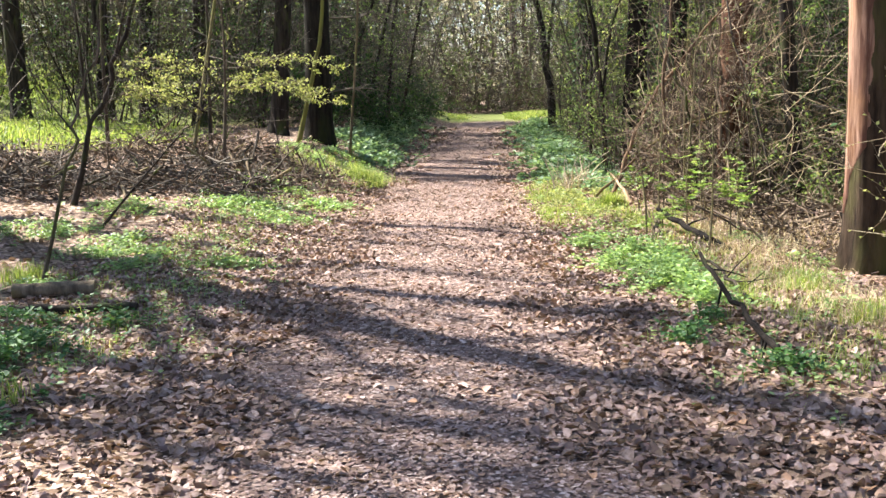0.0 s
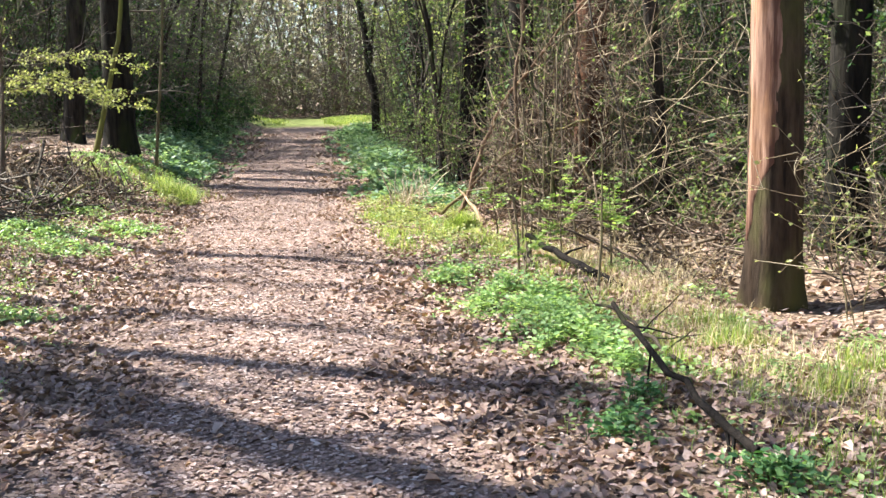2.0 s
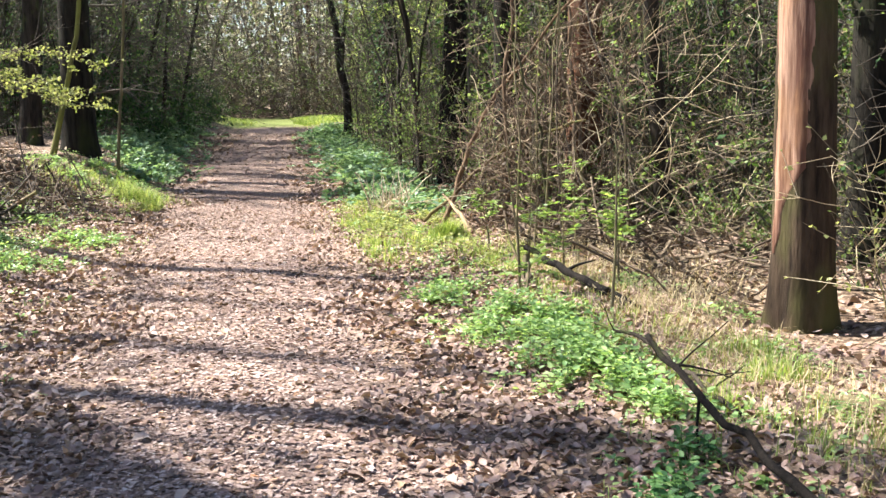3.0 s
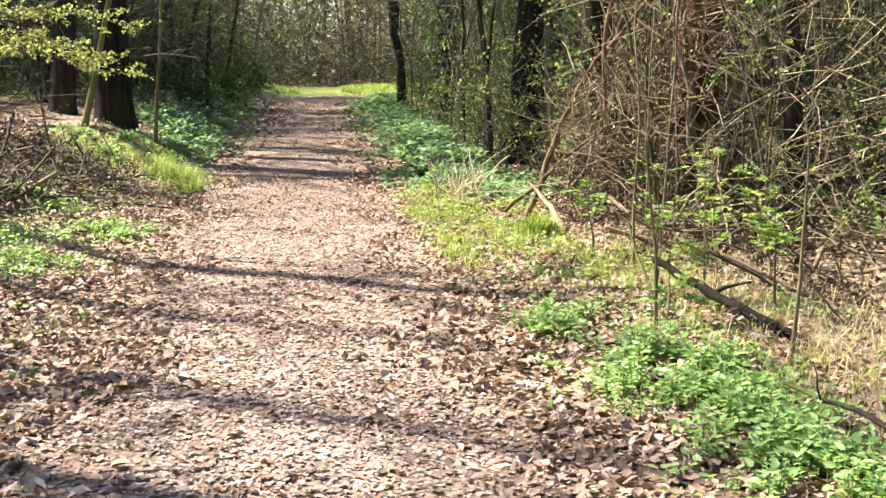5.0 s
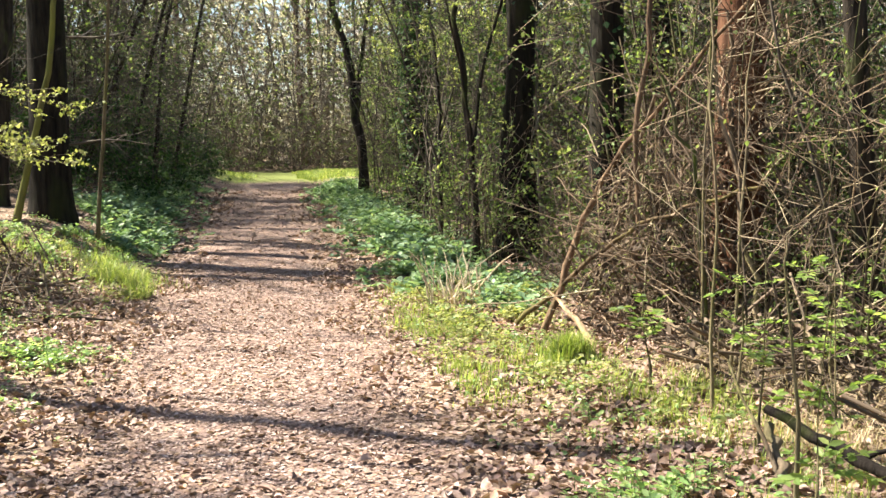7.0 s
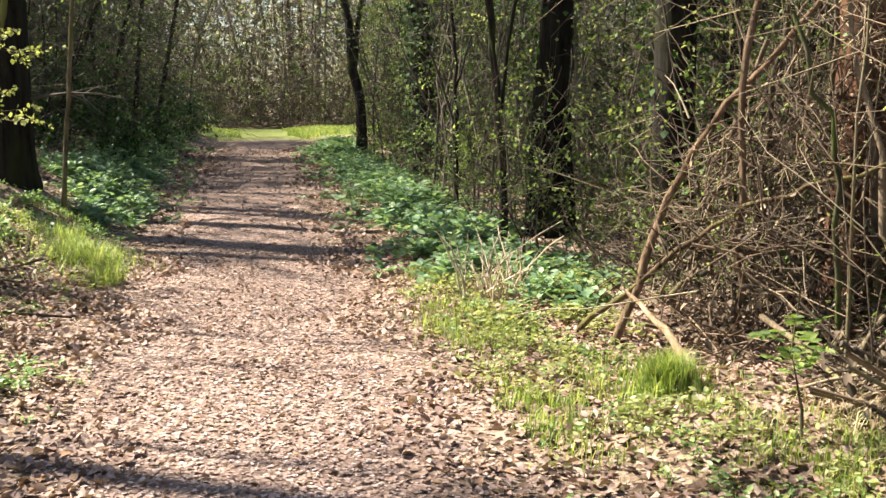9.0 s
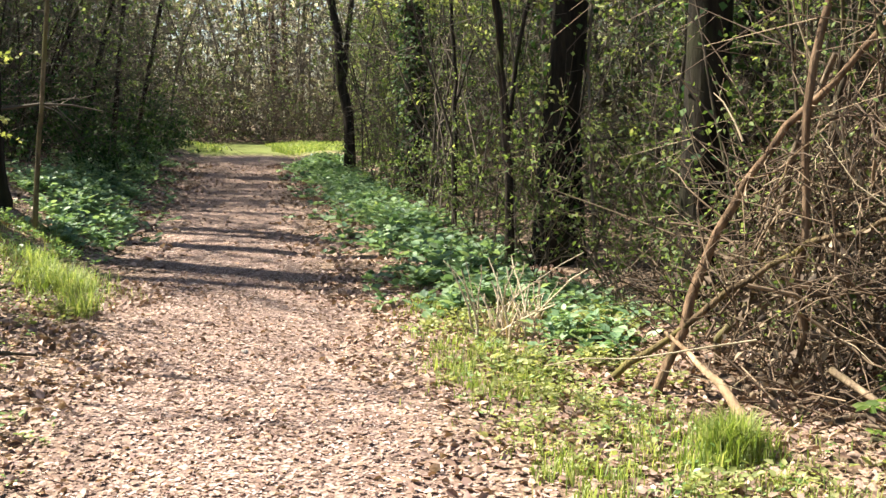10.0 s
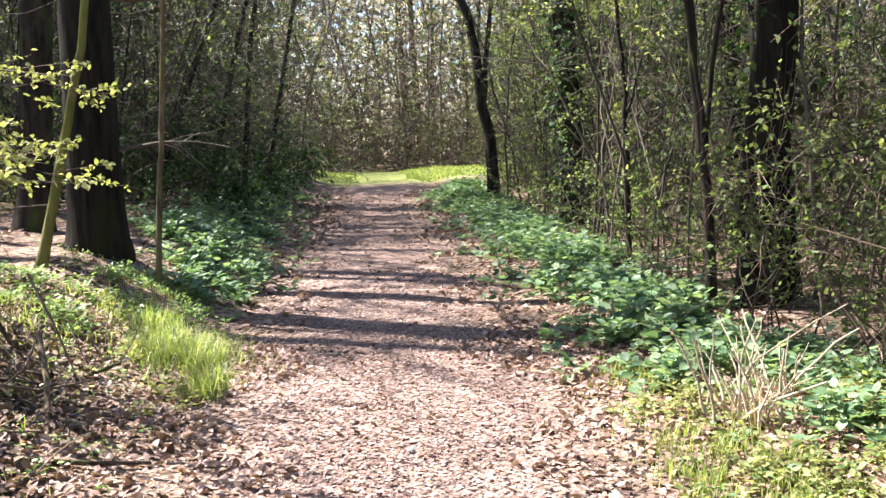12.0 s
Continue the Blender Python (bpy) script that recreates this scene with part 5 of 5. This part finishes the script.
grass_patch("verge_grass", [(-2.4, y, 1.0, 0.8) for y in np.arange(6.5, 18, 1.1)], 160, "thin grass between dry leaves of the bank", 221, M_GRASS, (0.03, 0.13), 0.003, 1.0)
herb_patch("ground_elder", [(1.7, 15.2, 0.45, 0.7), (2.2, 15.0, 0.45, 0.7), (2.5, 15.9, 0.5, 0.6), (1.55, 16.4, 0.35, 0.5), (2.3, 16.9, 0.5, 0.5), (2.9, 16.6, 0.5, 0.6)], 620, "bright low herbs round the dead stalks", 231, M_LEAF_BRIGHT, 0.042, (0.03, 0.14))
herb_patch("nettles", [(2.3, 15.6, 0.5, 0.6), (2.6, 16.5, 0.6, 0.6), (1.75, 16.9, 0.4, 0.4), (2.9, 17.4, 0.5, 0.5)], 420, "young nettles below the oaks", 232, M_NETTLE, 0.075, (0.05, 0.22), k=7)


def dead_stalks(x, y, count, seed, label):
    """A clump of bleached, leaning and crossing dead stems."""
    rng = np.random.default_rng(seed)
    t = thing("dead_stalk_clump", put(x, y), label, "plant")
    for _ in range(count):
        m = 6
        a, le, h = rng.uniform(0, 2 * math.pi), rng.uniform(0.1, 1.2), rng.uniform(0.22, 0.6)
        s = np.linspace(0, 1, m)
        bx, by = rng.normal(size=2) * np.array([0.13, 0.13])
        P = np.stack([bx + math.cos(a) * le * h * s ** 1.4, by + math.sin(a) * le * h * s ** 1.4, h * s - 0.12 * h * le * s ** 3 - 0.02], -1)
        P[1:] += np.cumsum(rng.normal(size=(m - 1, 3)) * 0.012, 0)
        g = Geo()
        tubes(g, P, rng.uniform(0.005, 0.011) * (1 - 0.55 * s), 5)
        part("stalk", g, M_STALK, t)


herb_patch("ground_ivy", [(2.7, 8.2, 0.5, 0.5), (3.2, 9.6, 0.5, 0.4), (2.6, 7.0, 0.4, 0.4), (3.3, 7.6, 0.4, 0.4), (2.9, 10.4, 0.5, 0.4)], 420, "low green herbs in dry grass under the stripped tree", 233, M_HERB, 0.034, (0.03, 0.12))
herb_patch("ground_elder", [(-1.9, 19.8, 0.5, 0.5), (-2.2, 18.7, 0.5, 0.5), (-1.9, 20.7, 0.5, 0.5), (-2.6, 19.4, 0.5, 0.5), (-1.3, 20.3, 0.4, 0.5)], 480, "patchy herbs below the old oak", 234, M_HERB, 0.045, (0.03, 0.14))
grass_patch("bank_grass", [(-1.7, 19.6, 0.6, 0.9), (-2.3, 18.4, 0.6, 0.8), (-1.6, 20.9, 0.5, 0.5)], 420, "thin tufted grass on the edge of the bank", 235, M_GRASS, (0.06, 0.2), 0.003, 1.1)
dead_stalks(1.86, 16.0, 26, 331, "clump of bleached crossing dead stalks by the nettles")
dead_stalks(2.1, 16.35, 12, 332, "smaller clump of bleached dead stalks")
grass_patch("dry_grass", [(1.87, 16.0, 0.2, 0.2)], 300, "bleached dry grass tuft beside the nettles", 217, M_STRAW, (0.2, 0.5), 0.003, 1.1, thr=0.0)
grass_patch("dry_stalks", [(2.6, 9.0, 0.7, 1.2), (3.4, 10.8, 1.0, 1.2), (2.6, 11.0, 0.5, 0.8), (2.7, 12.4, 0.6, 0.6), (2.6, 7.2, 0.7, 0.9), (2.5, 10.6, 0.5, 0.8), (3.0, 12.0, 0.6, 0.7), (2.4, 8.2, 0.6, 0.8), (2.9, 9.9, 0.7, 0.8), (2.4, 6.3, 0.6, 0.7)], 230, "dry straw-coloured stalks among the sticks", 218, M_STRAW, (0.06, 0.26), 0.002, 2.2, thr=0.2)

# saplings and bramble at the verge
def elder_shoot(x, y, height, seed, tufts, label, r=0.009, lean=0.03):
    """An upright shoot with tufts of feathered leaves."""
    rng = np.random.default_rng(seed)
    t = thing("elder_shoot", put(x, y), label, "sapling")
    P = trunk_line(rng, height, (rng.normal() * lean, rng.normal() * lean), 0.08, 12)
    P[:, 3:] += rng.normal(size=P[:, 3:].shape) * np.array([0.018, 0.018, 0])
    R = trunk_radii(P, r, 0.2)
    g = Geo()
    tubes(g, P, R, 6)
    part("stem", g, M_BARK_PALE, t)
    g = Geo()
    C, CR = grow(rng, P, R, 12, 0.3, 1.0, (0.06, 0.4), (35, 75), 0.1, 0.12, 4, 0.45, 0.5, 0.0025)
    tubes(g, C, CR, 3)
    part("twigwork", g, M_TWIG, t, kind="stuff")
    if tufts:
        g = Geo()
        for _ in range(tufts):
            z = rng.uniform(0.35, 1.0) * min(height, 1.4)
            c = np.array([np.interp(z, P[0, :, 2], P[0, :, 0]), np.interp(z, P[0, :, 2], P[0, :, 1]), z])
            for _ in range(4):
                a = rng.uniform(0, 2 * np.pi)
                d = unit(np.array([np.cos(a), np.sin(a), rng.uniform(-0.25, 0.8)]))
                L = rng.uniform(0.07, 0.18)
                stem = c + d * np.linspace(0.02, L, 4)[:, None]
                tubes(g, stem, np.full(4, 0.0018), 3)
                side = unit(np.cross(d, np.array([0, 0, 1.0])))
                for q in stem[1:]:
                    for sg in (-1, 1):
                        leaves(g, q[None], (d * 0.6 + side * sg)[None], np.array([[0, 0, 1.0]]) + rng.normal(size=(1, 3)) * 0.6, L * 0.36, L * 0.17, 0.15, True)
                leaves(g, stem[-1:], d[None], np.array([[0, 0, 1.0]]), L * 0.4, L * 0.19, 0.15, True)
        part("foliage", g, M_LEAF_FRESH, t, "tufts of bright feathered leaves", kind="stuff")
    return t


for n, (x, y, h, tu) in enumerate([(2.35, 10.5, 0.6, 7), (2.6, 10.9, 0.75, 8), (2.75, 11.4, 0.9, 7), (2.45, 11.6, 0.85, 7), (2.95, 10.9, 0.75, 7), (2.2, 12.2, 0.7, 6), (1.9, 9.9, 0.45, 4), (2.2, 10.9, 0.5, 5), (2.75, 10.4, 0.55, 6), (3.1, 11.4, 0.8, 6)]):
    elder_shoot(x, y, h, 800 + n, max(3, tu * 2 // 3), "young elder shoot with tufts of bright green leaves")
for n, (x, y, h) in enumerate([(2.25, 9.2, 1.5), (2.3, 11.6, 3.2), (2.7, 12.2, 3.6), (2.85, 12.9, 3.4), (1.88, 10.0, 1.3)]):
    elder_shoot(x, y, h, 820 + n, 0, "thin upright leafless shoot in the verge", 0.0105, 0.06)
build_shrub("honeysuckle", put(3.9, 8.4), "thin honeysuckle stems with pale green leaves on the trunk", 303, 5, (0.9, 1.5), (4, 20), M_LEAF_BRIGHT, 3, 0.04, M_BARK_PALE, M_TWIG_PALE, 6, 3, 0.006, "", 0.3, branch_len=(0.12, 0.4))
build_shrub("bramble", put(3.05, 12.7), "leafless upright stems with pale bark in the brushwood", 304, 4, (1.8, 3.0), (4, 28), M_LEAF_BRIGHT, 2, 0.03, M_BARK, M_TWIG_RED, 5, 4, 0.009, "", 0.5)
build_shrub("bramble", put(3.6, 12.4), "tangled leafless brown stems in the brushwood", 305, 5, (1.8, 3.2), (6, 34), M_LEAF, 1, 0.04, M_BARK, M_TWIG_RED, 6, 4, 0.010, "", 0.6)
for n, (x, y) in enumerate([(2.85, 17.9), (4.3, 17.3), (4.2, 15.6), (4.6, 16.4)]):
    build_shrub("hazel_shrub", put(x, y), "low hazel with fresh green leaves below the oaks", 310 + n, 5, (1.3, 2.4), (6, 34), M_LEAF, 5, 0.046, M_BARK, M_TWIG, 9, 5, 0.009, "hazels below the oaks", 0.3, leaf_lo=0.1, branch_len=(0.3, 0.9))
build_shrub("bramble", put(4.4, 14.8), "leafless brown thicket behind the brushwood", 306, 6, (2.0, 3.6), (4, 28), M_LEAF, 2, 0.045, M_BARK, M_TWIG, 8, 4, 0.012, "", 0.5)


def pebble(x, y, r, seed):
    rng = np.random.default_rng(seed)
    bm = bmesh.new()
    bmesh.ops.create_icosphere(bm, subdivisions=2, radius=r)
    for v in bm.verts:
        v.co *= 1 + 0.18 * noise.noise(v.co * (1.2 / r) + Vector((seed, 0, 0)))
        v.co.z *= 0.65
    me = bpy.data.meshes.new("pebble")
    bm.to_mesh(me)
    bm.free()
    me.materials.append(M_STONE)
    ob = tagged(new("pebble", me), "small pale rounded pebble on the path", "stone", "pebbles on the path")
    ob.location = put(x, y, r * 0.4)


M_STONE = bark_material("pale_stone", (0.30, 0.27, 0.24), (0.52, 0.49, 0.45), moss_amount=0.0, grain=40)
for n, (x, y, r) in enumerate([(0.12, 16.1, 0.024), (0.55, 15.2, 0.014), (-0.3, 14.4, 0.012), (0.4, 12.6, 0.013), (0.75, 17.6, 0.016), (-0.45, 9.8, 0.012)]):
    pebble(x, y, r, n)


# ---- fallen leaves ----
def litter(x0, x1, y0, y1, per, seed, size, thin_path):
    rng = np.random.default_rng(seed)
    n = int((x1 - x0) * (y1 - y0) * per)
    x, y = rng.uniform(x0, x1, n), rng.uniform(y0, y1, n)
    on = np.abs(x - path_middle(y)) < 0.75 + 0.25 * np.sin(2.3 * y)
    clumps = np.sin(3.1 * x + 1.7 * np.sin(2.3 * y)) * np.sin(2.7 * y + np.sin(1.9 * x))
    keep = rng.random(n) < np.where(on, thin_path, 1.0) * (0.75 + 0.35 * clumps)
    x, y, on = x[keep], y[keep], on[keep]
    n = len(x)
    b = rng.uniform(0, 2 * np.pi, n)
    tilt = np.where(on, 0.14, 0.36)
    d = np.stack([np.cos(b), np.sin(b), rng.normal(size=n) * tilt], -1)
    nrm = np.array([0, 0, 1.0]) + rng.normal(size=(n, 3)) * tilt[:, None]
    L = rng.uniform(0.6, 1.35, n) * size * np.where(on, 0.72, 1.0)
    pos = np.stack([x, y, land(x, y) + np.where(on, rng.uniform(0.003, 0.014, n), rng.uniform(0.004, 0.03, n))], -1) - unit(d) * (L * 0.5)[:, None]
    return pos, d, nrm, L, L * rng.uniform(0.5, 0.85, n), rng.uniform(-0.25, 0.4, n)[:, None]


# leaves close to the middle of the walk lie as pieces of their own
loose = thing("loose_leaves", put(0.6, 8.0), "single dry brown leaves lying on the path", "fallen leaves")
single = []
for n in range(8):
    rng_leaf = np.random.default_rng(900 + n)
    g = Geo()
    L = rng_leaf.uniform(0.05, 0.085)
    leaves(g, np.array([[-L / 2, 0, 0.006]]), np.array([[1.0, 0, rng_leaf.normal() * 0.15]]), np.array([[0, 0, 1.0]]) + rng_leaf.normal(size=(1, 3)) * 0.25, L, L * rng_leaf.uniform(0.55, 0.85), rng_leaf.uniform(0.1, 0.45), True)
    single.append(g.mesh("leaf", M_LOOSE, True))
rng_leaf = np.random.default_rng(990)
for n in range(300):
    x, y = rng_leaf.uniform(-1.2, 2.4), rng_leaf.uniform(5.0, 11.5)
    ob = new("leaf", single[n % 8])
    ob.parent = loose
    ob.matrix_basis = loose.matrix_basis.inverted() @ pose(x, y, float(land(x, y)) + 0.012, rng_leaf.normal() * 12, rng_leaf.normal() * 12, rng_leaf.uniform(0, 360))

for (x0, x1, y0, y1, per, seed, size, thin) in [(-3.4, 3.2, 3.4, 12.0, 1000, 1, 0.052, 1.0), (-3.2, 3.2, 12.0, 19.5, 750, 2, 0.049, 0.85), (-2.6, 3.6, 19.5, 36.0, 110, 3, 0.075, 0.8), (-8.0, -3.4, 6.0, 24.0, 95, 4, 0.075, 1.0), (3.2, 7.0, 5.0, 17.0, 130, 5, 0.07, 1.0)]:
    g = Geo()
    leaves(g, *litter(x0, x1, y0, y1, per, seed, size, thin), True)
    stuff("leaf_litter", g, M_LITTER, "pinkish brown dry fallen leaves covering the ground", "fallen leaves")

# crushed leaf flakes trodden into the path
rng_flake = np.random.default_rng(71)
n = 90000
y = 3.5 + 20 * rng_flake.uniform(0, 1, n) ** 1.15
x = path_middle(y) + rng_flake.normal(size=n) * 0.7
b = rng_flake.uniform(0, 2 * np.pi, n)
size = rng_flake.uniform(0.010, 0.038, n)
g = Geo()
leaves(g, np.stack([x, y, land(x, y) + rng_flake.uniform(0.002, 0.010, n)], -1), np.stack([np.cos(b), np.sin(b), rng_flake.normal(size=n) * 0.12], -1), np.array([0, 0, 1.0]) + rng_flake.normal(size=(n, 3)) * 0.15, size, size * rng_flake.uniform(0.3, 0.9, n), 0.1)
stuff("leaf_flakes", g, M_FLAKE, "crushed pale leaf flakes trodden into the path", "fallen leaves")
